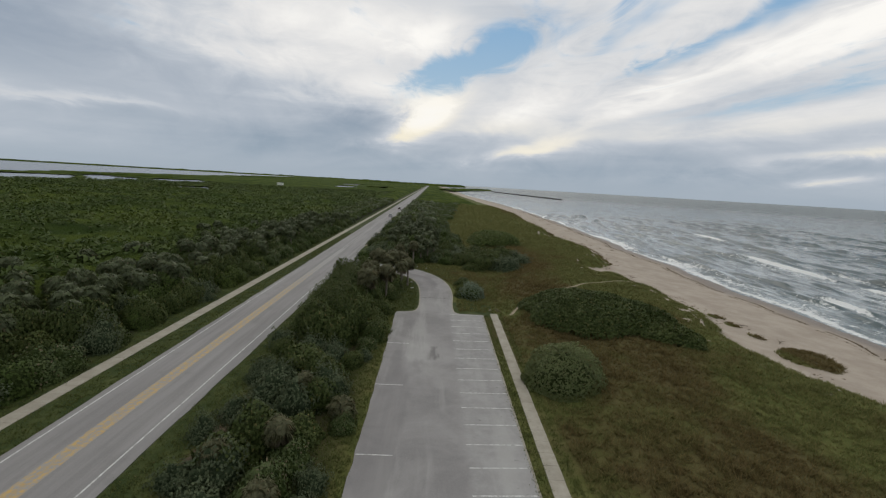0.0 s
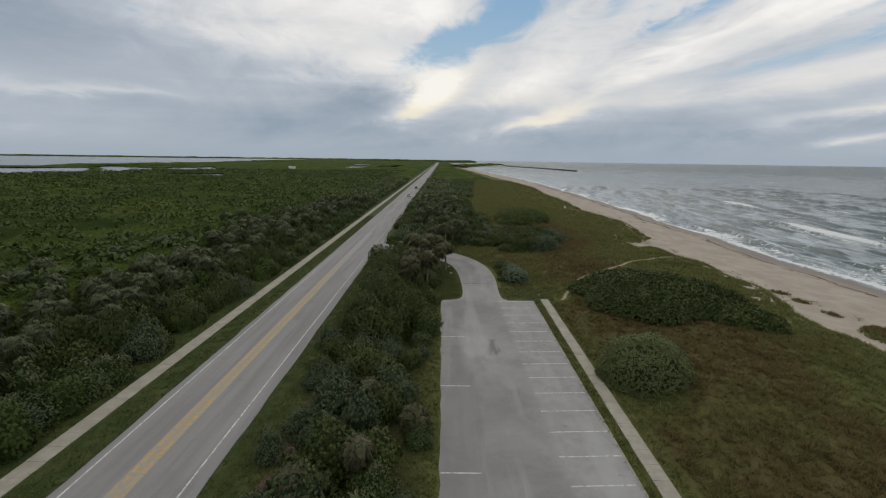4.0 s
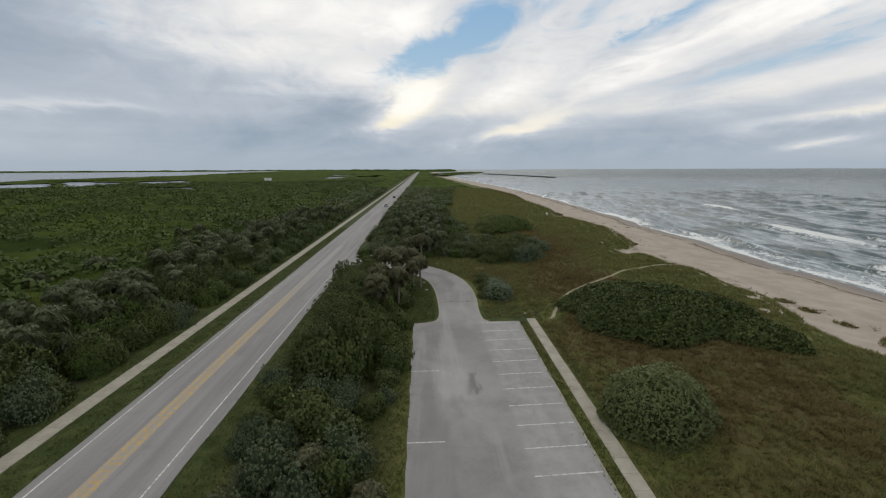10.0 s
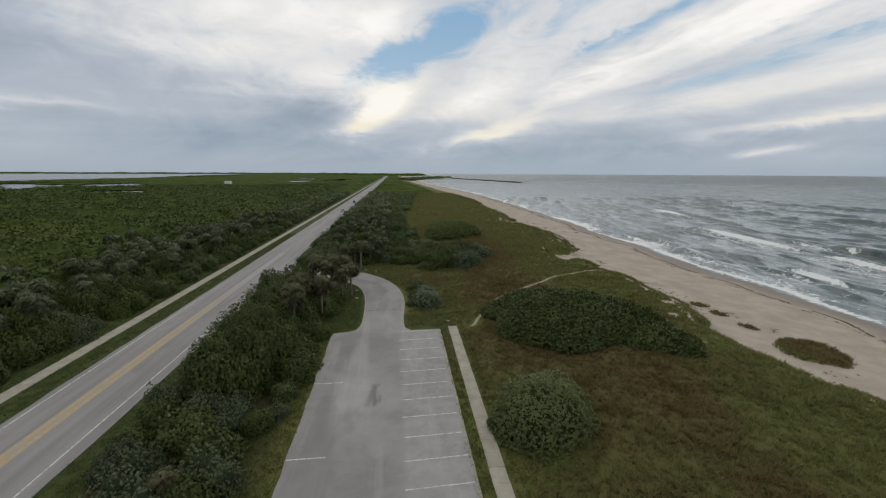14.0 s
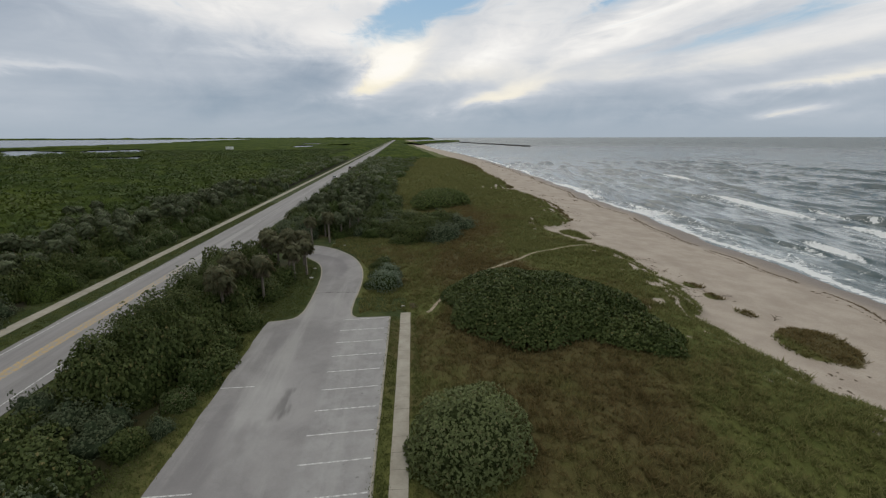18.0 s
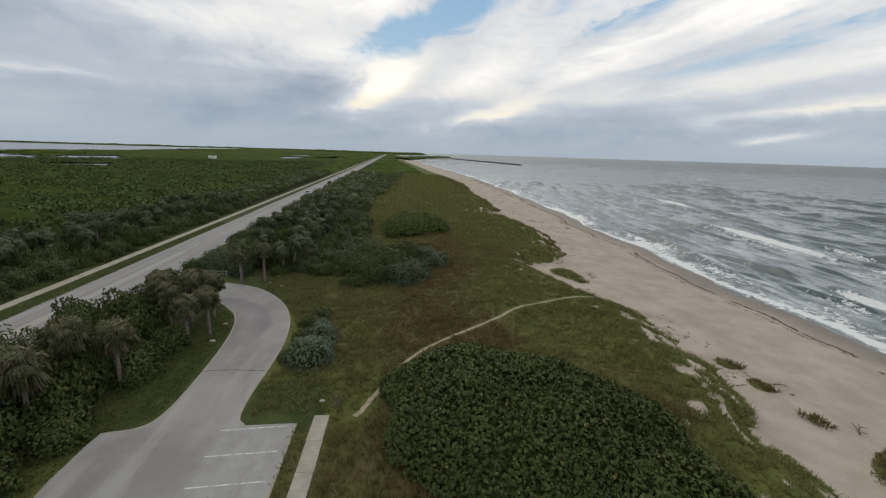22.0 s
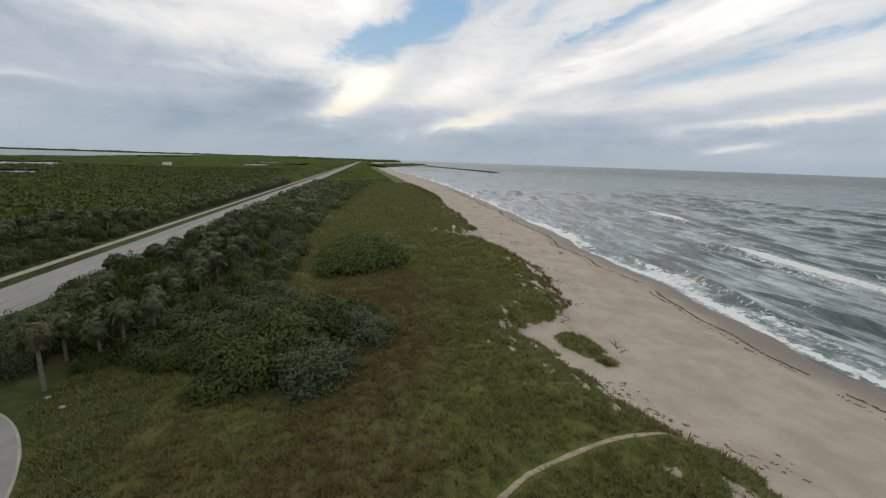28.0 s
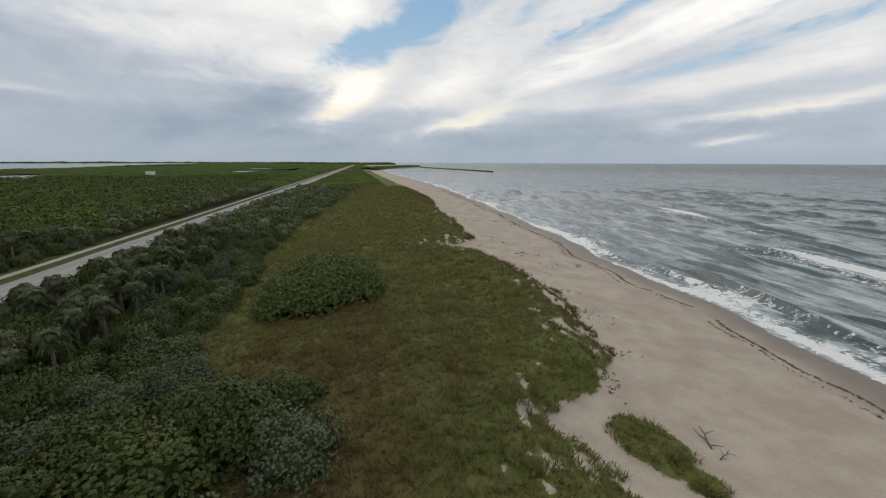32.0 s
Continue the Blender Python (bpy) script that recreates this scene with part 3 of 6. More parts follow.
def bare_at(x, y):
    """Small bare sand scars in the grass near the beach."""
    x, y = np.asarray(x, dtype=float), np.asarray(y, dtype=float)
    d = x - veg_edge(y)
    return (fnoise(x, y * 0.7, 1.2, 5.0, 4) - 0.14 - 1.3 * (1 - step(d, -15, -3)) - 0.35 * (1 - step(fnoise(x, y, 0.07, 2.0, 2), -0.3, 0.3)) - 2.5 * step(d, 0.3, 1.5)) * 2.2


def flat_zone(x, y):
    """1 on the ground that was levelled for road, lot and drive."""
    road = 1 - step(x, -20, -12)
    lot = (1 - step(x, 2.5, 7)) * (1 - step(y, 20, 36))
    return np.maximum(road, lot)


def height(x, y):
    x, y = np.asarray(x, dtype=float), np.asarray(y, dtype=float)
    e = veg_edge(y)
    t = x - e
    w = np.maximum(shore(y) - e, 8)
    dune = 1.1 * step(x, 3, 16) + 0.5 * np.exp(-((t + 7) / 6.0) ** 2) + 0.35 * fnoise(x, y, 0.13, 0.4) + 0.9 * np.exp(-(((x - 17) / 11) ** 2 + ((y + 1) / 11) ** 2)) + 0.55 * np.exp(-(((x - 23) / 9) ** 2 + ((y - 19) / 9) ** 2))
    dune *= 1 - flat_zone(x, y)
    beach = -0.55 - (SEA_Z * -1 - 0.55) * np.clip(t / w, 0, 4) + 0.05 * fnoise(x, y, 0.5, 2.0)
    z = dune * (1 - step(t, -5, 1.5)) + beach * step(t, -5, 1.5)
    z = z + 0.35 * np.clip(isle(x, y), 0, 1)
    z = np.where(x < -46, z - 0.5 * step(-x, 46, 60), z)
    z = np.where((x > -39) & (x < -28), z - 0.03, z)
    return np.maximum(z, -6.0)


def grid_mesh(name, xs, ys, zfun, mat, attrs=(), keep=None):
    X, Y = np.meshgrid(xs, ys)
    Z = zfun(X, Y)
    nx, ny = len(xs), len(ys)
    v = np.stack([X.ravel(), Y.ravel(), Z.ravel()], 1)
    i = np.arange(nx * ny).reshape(ny, nx)
    f = np.stack([i[:-1, :-1].ravel(), i[:-1, 1:].ravel(), i[1:, 1:].ravel(), i[1:, :-1].ravel()], 1)
    if keep is not None:
        c = v[f].mean(1)
        f = f[keep(c[:, 0], c[:, 1])]
    ob = mesh_object(name, v, f, mat, smooth=True)
    for key, fun in attrs:
        a = ob.data.attributes.new(key, "FLOAT", "POINT")
        a.data.foreach_set("value", np.ascontiguousarray(fun(X, Y).ravel(), dtype=np.float32))
    return ob


def mown_at(x, y):
    """1 on the cut verges of road, path, lot and drive."""
    m = step(x, -47.0, -45.8) * (1 - step(x, -27.2, -25.6))
    m = np.maximum(m, step(x, -11, -10) * (1 - step(x, 0.6, 3.0)) * step(y, -2, 0) * (1 - step(y, 5, 8)))
    m = np.maximum(m, step(x, -14.2, -13.8) * (1 - step(x, -1.6, -0.8)) * (1 - step(y, -1, 1)))
    m = np.maximum(m, step(x, -28, -26) * (1 - step(x, -3.5, -2)) * step(y, 20, 26) * (1 - step(y, 38, 44)))
    m = np.maximum(m, step(x, -17, -16) * (1 - step(x, -9, -8)) * step(y, -3, -1) * (1 - step(y, 26, 30)))
    return m


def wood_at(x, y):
    """1 under the trees: bare dark litter and tree shade put into the colour."""
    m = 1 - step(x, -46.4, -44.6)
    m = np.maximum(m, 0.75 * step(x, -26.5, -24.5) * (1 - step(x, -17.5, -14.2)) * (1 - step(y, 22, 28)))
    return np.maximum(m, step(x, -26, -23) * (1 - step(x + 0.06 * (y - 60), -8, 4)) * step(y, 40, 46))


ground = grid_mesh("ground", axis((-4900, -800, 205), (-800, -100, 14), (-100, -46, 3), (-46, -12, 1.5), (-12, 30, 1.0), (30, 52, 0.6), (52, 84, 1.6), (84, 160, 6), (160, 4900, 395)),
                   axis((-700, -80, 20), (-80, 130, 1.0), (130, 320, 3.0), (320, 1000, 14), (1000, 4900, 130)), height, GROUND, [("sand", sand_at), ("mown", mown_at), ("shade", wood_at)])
tagged(ground, "sandy dune ground with green and brown grass running out to a beach", "ground", kind="structure")


def strip(name, xa, xb, ya, yb, z, mat, step_y=4.0, wobble=0.0, parent=None, thick=0.0):
    """A flat band along the road between two x and two y, with slightly uneven edges and a thickness."""
    ys = np.arange(ya, yb + step_y * 0.5, step_y)
    la = xa + wobble * fnoise(ys, ys * 0 + xa, 0.9, xa % 3)
    lb = xb + wobble * fnoise(ys, ys * 0 + xb, 0.9, xb % 3 + 1)
    v, f = [], []
    for y, a, b in zip(ys, la, lb):
        v += [(a, y, z), (b, y, z)] + ([(a, y, z - thick), (b, y, z - thick)] if thick else [])
    k = 4 if thick else 2
    for i in range(len(ys) - 1):
        p, q = i * k, (i + 1) * k
        f.append((p, p + 1, q + 1, q))
        if thick:
            f += [(p + 1, p + 3, q + 3, q + 1), (p + 2, p, q, q + 2)]
    return mesh_object(name, v, f, mat, parent)


ROAD_END = 2150
road = tagged(strip("road", -38.2, -29.1, -240, ROAD_END, 0.03, ROAD, 2.0, 0.12, None, 0.2), "worn grey asphalt two-lane road between grass verges", "road", kind="structure")
for name, x, w, mat in (("edge_line", -37.55, 0.13, WHITE), ("edge_line", -30.25, 0.13, WHITE), ("centre_line", -34.5, 0.28, YELLOW), ("centre_line", -33.8, 0.28, YELLOW)):
    strip(name, x - w / 2, x + w / 2, -240, ROAD_END, 0.034, mat, 8.0, 0.0, road)

strip("worn_centre", -34.78, -33.52, -240, 60, 0.0325, FADED, 8.0, 0.0, road)
for k in range(40):
    y0 = -48.0 + 12.2 * k + 2.4 * math.sin(5.3 * k)
    v = [(-34.6 + 0.1 * math.sin(k), y0, 0.0345), (-33.7, y0 - 0.3, 0.0345), (-33.72, y0 + 1.0, 0.0345), (-34.55, y0 + 1.3 + 0.4 * math.sin(2.1 * k), 0.0345)]
    mesh_object("centre_patch", v, [(0, 1, 2, 3)], FADED, road)

LOT_L, LOT_R = -14.0, 0.0


def closed_sheet(name, outline, z, mat, thick=0.15, parent=None):
    bm = bmesh.new()
    top = [bm.verts.new((x, y, z)) for x, y in outline]
    f = bm.faces.new(top)
    if f.normal.z < 0:
        f.normal_flip()
    low = [bm.verts.new((x, y, z - thick)) for x, y in outline]
    k = len(top)
    for i in range(k):
        bm.faces.new((top[i], low[i], low[(i + 1) % k], top[(i + 1) % k]))
    bmesh.ops.recalc_face_normals(bm, faces=bm.faces)
    bmesh.ops.triangulate(bm, faces=[max(bm.faces, key=lambda q: len(q.verts))])
    return part(name, bm, mat, parent)


def smooth_line(points, n=6):
    """A Catmull-Rom line through the points."""
    p = [np.array(q, float) for q in points]
    p = [2 * p[0] - p[1]] + p + [2 * p[-1] - p[-2]]
    out = []
    for i in range(1, len(p) - 2):
        for k in range(n):
            t = k / n
            out.append(tuple(0.5 * (2 * p[i] + (p[i + 1] - p[i - 1]) * t + (2 * p[i - 1] - 5 * p[i] + 4 * p[i + 1] - p[i + 2]) * t ** 2 + (3 * p[i] - p[i - 1] - 3 * p[i + 1] + p[i + 2]) * t ** 3)))
    return out + [tuple(p[-2])]


def jagged(points, amp, seed):
    rnd = random.Random(seed)
    return [(x + rnd.uniform(-amp, amp), y + rnd.uniform(-amp, amp)) for x, y in points]


# the drive winds from the far end of the lot to the road
outer = smooth_line([(-4.0, 0.1), (-4.75, 1.2), (-4.9, 4.5), (-4.6, 10.0), (-4.7, 15.5), (-5.6, 21.0), (-7.6, 26.2), (-10.8, 30.8), (-14.2, 33.7), (-18.5, 35.6), (-22.6, 37.2), (-25.6, 39.6), (-27.5, 43.0), (-28.6, 48.5), (-29.2, 56.0)])
inner = smooth_line([(-29.3, 22.0), (-28.4, 29.5), (-26.8, 33.0), (-24.3, 33.6), (-20.0, 30.6), (-17.2, 28.3), (-14.4, 25.2), (-12.2, 21.8), (-11.0, 17.0), (-10.5, 11.0), (-10.4, 4.5), (-10.7, 1.6), (-11.6, 0.3), (-13.9, -0.2)])
left_edge = jagged([(LOT_L, y) for y in np.arange(-1.5, -141, -1.5)], 0.09, 4)
lot = closed_sheet("parking_lot", [(LOT_R - 0.15, 0.1)] + outer + inner + left_edge + [(LOT_L, -141), (-2.4, -141), (-1.0, -48), (-0.7, -30)], 0.045, LOT)
tagged(lot, "pale worn asphalt parking lot and curving drive with faded lines", "parking lot", kind="structure")


def stripe(x0, x1, y, tilt=0.0):
    v = [(x0, y - 0.055 - tilt, 0.0495), (x1, y - 0.055, 0.0495), (x1, y + 0.055, 0.0495), (x0, y + 0.055 - tilt, 0.0495)]
    return mesh_object("bay_line", v, [(0, 1, 2, 3)], WHITE, lot)


for k in range(-1, 36):
    stripe(-5.45, min(-0.72 - 0.007 * k, -0.33 - 0.0165 * (2.95 + 2.745 * k)), -2.95 - 2.745 * k, 0.2)
for k in range(9):
    stripe(-13.95, -11.15, -13.05 - 10.98 * k)

# ---- sea ----
def sea_waves(x, y):
    """Short-crested wind waves that run towards the beach, with narrow tops and wide troughs."""
    h = np.zeros_like(x, dtype=float)
    for long, tall, bend, seed in ((19.0, 0.42, 0.12, 1.0), (12.0, 0.30, -0.28, 4.0), (8.0, 0.21, 0.30, 7.0), (5.2, 0.13, -0.10, 9.0), (3.6, 0.08, 0.42, 12.0)):
        u = (x + bend * y) * 2 * math.pi / long + 1.4 * fnoise(x, y * 0.5, 0.6 / long, seed, 2)
        crest = np.clip(0.35 + 0.9 * fnoise(x * 0.5, y, 1.1 / long, seed + 2, 2), 0, 1.3)
        h += tall * crest * (2 * (0.5 + 0.5 * np.sin(u)) ** 2.2 - 0.75)
    return h


def breakers(x, y):
    """Height and foam of the surf: rollers near the shore, whitecaps further out."""
    d = x - shore(y)
    h = 0.25 * fnoise(x * 0.8, y * 0.22, 0.16, 1.0) * step(d, 3, 30) + 0.8 * sea_waves(x, y) * step(d, 1, 22) * (1 - 0.7 * step(np.hypot(x, y), 300, 800))
    foam = 0.58 * np.exp(-((d - 1.0 - 1.6 * fnoise(y, y * 0, 0.09, 0.3)) / 1.3) ** 2) + 0.40 * np.exp(-((d - 5.0) / 5.5) ** 2) * (1 + 0.8 * fnoise(x, y * 0.5, 0.2, 2.0)) + 0.10 * step(d, 5, 20) * (1 - step(d, 70, 110)) * (1 + fnoise(x * 0.6, y * 0.2, 0.12, 3.0))
    for cx, cy, half, size, white in ROLLERS:
        s = x - cx - 0.04 * (y - cy) - 1.6 * np.sin((y - cy) * 0.09)
        along = np.exp(-((y - cy) / half) ** 4)
        h += size * along * np.where(s < 0, np.exp(-(s / 1.0) ** 2), np.exp(-(s / 3.0) ** 2))
        foam += white * along * (0.85 * np.exp(-((s + 0.9) / 1.0) ** 2) + 0.42 * np.exp(-((s + 6) / 5.5) ** 2))
    rnd = random.Random(41)
    for k in range(300):
        u = rnd.random() ** 1.6
        cx, cy, half = 80 + 230 * u, rnd.uniform(-30, 330), rnd.uniform(5, 14) * (1 + u)
        size, tilt = rnd.uniform(0.35, 0.9) * (1 + 0.7 * u), rnd.uniform(-0.12, 0.20)
        hit = (np.abs(y - cy) < 1.6 * half) & (np.abs(x - cx) < 9 + 0.3 * half)
        xs, ys = x[hit], y[hit]
        s = xs - cx - tilt * (ys - cy) - 0.8 * np.sin((ys - cy) * 0.16 + k)
        along = np.exp(-((ys - cy) / half) ** 4)
        h[hit] += size * along * np.where(s < 0, np.exp(-(s / 0.65) ** 2), np.exp(-(s / 1.9) ** 2))
        if k % 9 == 0:
            foam[hit] += 0.75 * along * np.exp(-((s + 0.3) / 0.8) ** 2) * np.clip(fnoise(ys, ys * 0 + k, 0.3, 1.0), 0, 1)
    far = np.exp(-((x - 405) / 45) ** 2 - ((y - 470 - 0.25 * (x - 405)) / 9) ** 2)
    foam += 0.55 * far
    return h, foam


ROLLERS = [(122, 84, 24, 1.0, 1.0), (116, 40, 12, 0.8, 0.8), (84, 74, 17, 1.2, 0.12), (92, 30, 9, 0.7, 0.9), (80, 118, 20, 0.8, 0.5), (144, 118, 22, 0.9, 0.0), (130, 66, 9, 0.6, 0.5), (102, 100, 14, 0.8, 0.1), (160, 182, 22, 0.8, 0.8), (100, 10, 9, 0.7, 0.9), (132, 20, 14, 0.8, 0.9), (150, 55, 16, 0.8, 0.1), (96, 140, 18, 0.9, 0.2), (175, 90, 20, 0.8, 0.0), (120, 160, 24, 0.8, 0.1)]


def sea_height(x, y):
    return SEA_Z + breakers(x, y)[0] * step(x - shore(y), -1, 6)


sea = grid_mesh("sea", axis((52, 66, 2), (66, 170, 0.62), (170, 340, 1.3), (340, 700, 3.5), (700, 4900, 240)), axis((-200, -20, 8), (-20, 170, 0.95), (170, 420, 2.2), (420, 1000, 7), (1000, 4900, 240)), sea_height, SEA,
                [("foam", lambda x, y: breakers(x, y)[1])])
tagged(sea, "choppy grey-green sea with white foam breaking along the beach", "sea", kind="structure")
far_sea = mesh_object("sea_beyond_point", [(-60, 1005, SEA_Z + 0.0), (52, 1005, SEA_Z), (52, 4900, SEA_Z), (-60, 4900, SEA_Z)], [(0, 1, 2, 3)], SEA)
tagged(far_sea, "grey sea beyond the far point", "sea", kind="structure")

# ---- plants ----
def fast_mesh(name, verts, faces, mat, smooth=False, normals=None):
    """A mesh from arrays of vertices and equal-sided faces."""
    me = bpy.data.meshes.new(name)
    verts, faces = np.array(verts, np.float32), np.array(faces, np.int32)
    k = faces.shape[1]
    if normals is not None:
        # wind every face the way its leaf looks
        a, b, c = (verts[faces[:, i]] for i in range(3))
        turn = (np.cross(b - a, c - a) * normals[faces[:, 0]]).sum(1) < 0
        faces[turn] = faces[turn][:, ::-1]
    me.vertices.add(len(verts))
    me.vertices.foreach_set("co", verts.ravel())
    me.loops.add(faces.size)
    me.loops.foreach_set("vertex_index", faces.ravel())
    me.polygons.add(len(faces))
    me.polygons.foreach_set("loop_start", np.arange(0, faces.size, k, dtype=np.int32))
    me.update(calc_edges=True)
    me.materials.append(mat)
    if smooth or normals is not None:
        me.shade_smooth()
    if normals is not None:
        me.normals_split_custom_set_from_vertices(np.ascontiguousarray(normals, np.float32))
    return me


def unit(v):
    return v / np.maximum(np.linalg.norm(v, axis=-1, keepdims=True), 1e-9)


def leaves(centre, out, length, width, rng, droop=0.2, flat=0.75):
    """Folded rhombic leaves of 4 vertices each. A share lies flat over the crown, the rest sticks out of it."""
    n = len(centre)
    face = unit(out + rng.normal(0, 0.45, (n, 3)) + np.array([0, 0, 0.3]))
    lying = unit(np.cross(face, rng.normal(0, 1, (n, 3))))
    poking = unit(out + rng.normal(0, 0.55, (n, 3)))
    d = np.where((rng.random(n) < flat)[:, None], lying + 0.25 * out, poking)
    d[:, 2] -= droop * rng.random(n)
    d = unit(d)
    side = unit(np.cross(face, d))
    up = np.cross(d, side)
    L, W = (length * rng.uniform(0.7, 1.25, n))[:, None], (width * rng.uniform(0.75, 1.2, n))[:, None]
    v = np.stack([centre - d * L * 0.5, centre + side * W * 0.5 - up * W * 0.14, centre + d * L * 0.5, centre - side * W * 0.5 - up * W * 0.14], 1).reshape(-1, 3)
    i = np.arange(n)[:, None] * 4
    f = np.concatenate([i + np.array([[0, 2, 1]]), i + np.array([[0, 3, 2]])], 1).reshape(-1, 3)
    return v, f


def lumpy(d, lumps):
    """Radius of a crown made of several rounded lumps, in the directions d."""
    r, k, low = np.full(len(d), 0.66), 6.0 + 0.55 * len(lumps), 0.66
    for c, a in lumps:
        r = np.maximum(r, low + a * np.exp(-k * (1 - d @ c)))
    return r


def rounded(c, lumps, pull=0.5):
    """Directions in which the outer leaves of each lump look."""
    q, a = np.array([k[0] for k in lumps]), np.array([k[1] for k in lumps])
    best = np.argmax((unit(c) @ q.T) + 0.25 * a, 1)
    return unit(c - q[best] * pull * np.linalg.norm(c, axis=1, keepdims=True))


def dome_lumps(rng, n=16):
    c = unit(rng.normal(0, 1, (n, 3)) * np.array([1, 1, 0.7]) + np.array([0, 0, 0.35]))
    return [(q, a) for q, a in zip(c, rng.uniform(0.20, 0.46, n))]


def crown_meshes(seed, count, leaf, width, mat, low=-0.1, lumps=16, rosette=0, tight=1.0, stretch=1.0):
    """Leaf and inner meshes of a unit crown: radius 1, its foot at z = 0."""
    rng = np.random.default_rng(seed)
    lp = dome_lumps(rng, lumps)
    d = unit(rng.normal(0, 1, (count * 3, 3)))
    d = d[d[:, 2] > low][:count]
    shape = lambda q: 1 - tight * (1 - lumpy(q, lp))
    r = shape(d) * (1 - (0.36 if rosette else 0.24) * rng.random(len(d)) ** 2.0)
    c = d * r[:, None] * np.array([1, 1, stretch])
    c[:, 2] = np.maximum(c[:, 2], 0.02)
    if rosette:
        k = rosette
        c = np.repeat(c, k, 0)
        d = unit(np.repeat(d, k, 0) + rng.normal(0, 0.75, (len(c), 3)))
        c = c + d * leaf * 0.45
    v, f = leaves(c, d, leaf, width, rng)
    look_out = np.repeat(unit(rounded(c, lp) + 0.55 * d + rng.normal(0, 0.28, c.shape)), 4, 0)
    crown = fast_mesh("crown", v, f, mat, normals=look_out)
    g = []
    a, e = 28, 11
    for j in range(e + 1):
        for i in range(a):
            t, p = 2 * math.pi * i / a, 0.5 * math.pi * j / e
            g.append((math.cos(t) * math.cos(p), math.sin(t) * math.cos(p), math.sin(p)))
    g = np.array(g)
    g = g * (shape(g) * (0.74 if rosette else 0.80))[:, None] * np.array([1, 1, stretch])
    g[:, 2] = np.maximum(g[:, 2], 0.0)
    q = [(j * a + i, j * a + (i + 1) % a, (j + 1) * a + (i + 1) % a, (j + 1) * a + i) for j in range(e) for i in range(a)]
    # solid shell under the leaves, coloured dark for the shade between them
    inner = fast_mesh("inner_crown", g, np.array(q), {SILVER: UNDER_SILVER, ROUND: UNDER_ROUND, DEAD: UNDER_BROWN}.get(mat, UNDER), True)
    return crown, inner


def stem_mesh(seed, count=5, reach=0.75, thick=0.035):
    """Several tapered stems that fan out from the foot of a bush."""
    rng = np.random.default_rng(seed)
    v, f = [], []
    for k in range(count):
        t = rng.uniform(0, 2 * math.pi)
        tip = np.array([math.cos(t) * reach * rng.uniform(0.3, 0.9), math.sin(t) * reach * rng.uniform(0.3, 0.9), reach * rng.uniform(0.6, 1.0)])
        for j, (s, w) in enumerate(((-0.05, 1.0), (0.5, 0.7), (1.0, 0.25))):
            c = tip * s + np.array([0, 0, 0.12 * math.sin(s * 3)])
            for i in range(5):
                a = 2 * math.pi * i / 5
                v.append((c[0] + thick * w * math.cos(a), c[1] + thick * w * math.sin(a), c[2]))
        b = k * 15
        f += [(b + j * 5 + i, b + j * 5 + (i + 1) % 5, b + (j + 1) * 5 + (i + 1) % 5, b + (j + 1) * 5 + i) for j in range(2) for i in range(5)]
    return fast_mesh("trunk", np.array(v), np.array(f), BARK)


STEMS = stem_mesh(5, reach=0.5)
KINDS = {
    "seagrape": [crown_meshes(11 + i, 800, 0.082, 0.074, SEAGRAPE, rosette=4, tight=0.7) for i in range(3)],
    "silver": [crown_meshes(21 + i, 640, 0.064, 0.038, SILVER, lumps=26, rosette=6) for i in range(3)],
    "round": [crown_meshes(31, 5200, 0.044, 0.020, ROUND, low=-0.2, lumps=80, tight=0.30, rosette=6)],
    "tall": [crown_meshes(17 + i, 1900, 0.058, 0.050, SEAGRAPE, rosette=5, lumps=30, stretch=2.1, tight=0.55) for i in range(2)],
    "pale": [crown_meshes(35 + i, 900, 0.066, 0.036, PALE, lumps=34, rosette=6, tight=0.8) for i in range(2)],
    "silver_big": [crown_meshes(25 + i, 1500, 0.048, 0.027, SILVER, lumps=60, rosette=6) for i in range(2)],
    "seagrape_big": [crown_meshes(15 + i, 2100, 0.056, 0.050, SEAGRAPE, rosette=5, lumps=30, tight=0.8) for i in range(2)],
    "scrub": [crown_meshes(41 + i, 1300, 0.095, 0.06, SCRUB, lumps=20) for i in range(3)],
    "dry": [crown_meshes(47, 900, 0.13, 0.03, DEAD, lumps=20)],
    "mangrove": [crown_meshes(51 + i, 1200, 0.10, 0.07, MANGROVE, lumps=22) for i in range(3)],
}
NAMES = {"tall": ("seagrape_bush", "tall dark green sea grape bush in a dense hedge", "bush"),
         "pale": ("silver_bush", "pale silvery blue-green bush beside the drive", "bush"),
         "seagrape": ("seagrape_bush", "dark green sea grape bush with broad round leaves on sandy ground", "bush"),
         "silver": ("silver_bush", "silvery grey-green buttonwood bush with small dense leaves", "bush"),
         "round": ("round_bush", "clipped-looking round grey-green bush standing alone in dune grass", "bush"),
         "scrub": ("scrub_bush", "olive brown coastal scrub bush with thin twigs", "bush"),
         "dry": ("dry_bush", "dead brown brush with bare twigs on the road bank", "bush"),
         "mangrove": ("mangrove_tree", "bright green low mangrove tree with a rounded crown", "tree")}
veg_rng = random.Random(77)


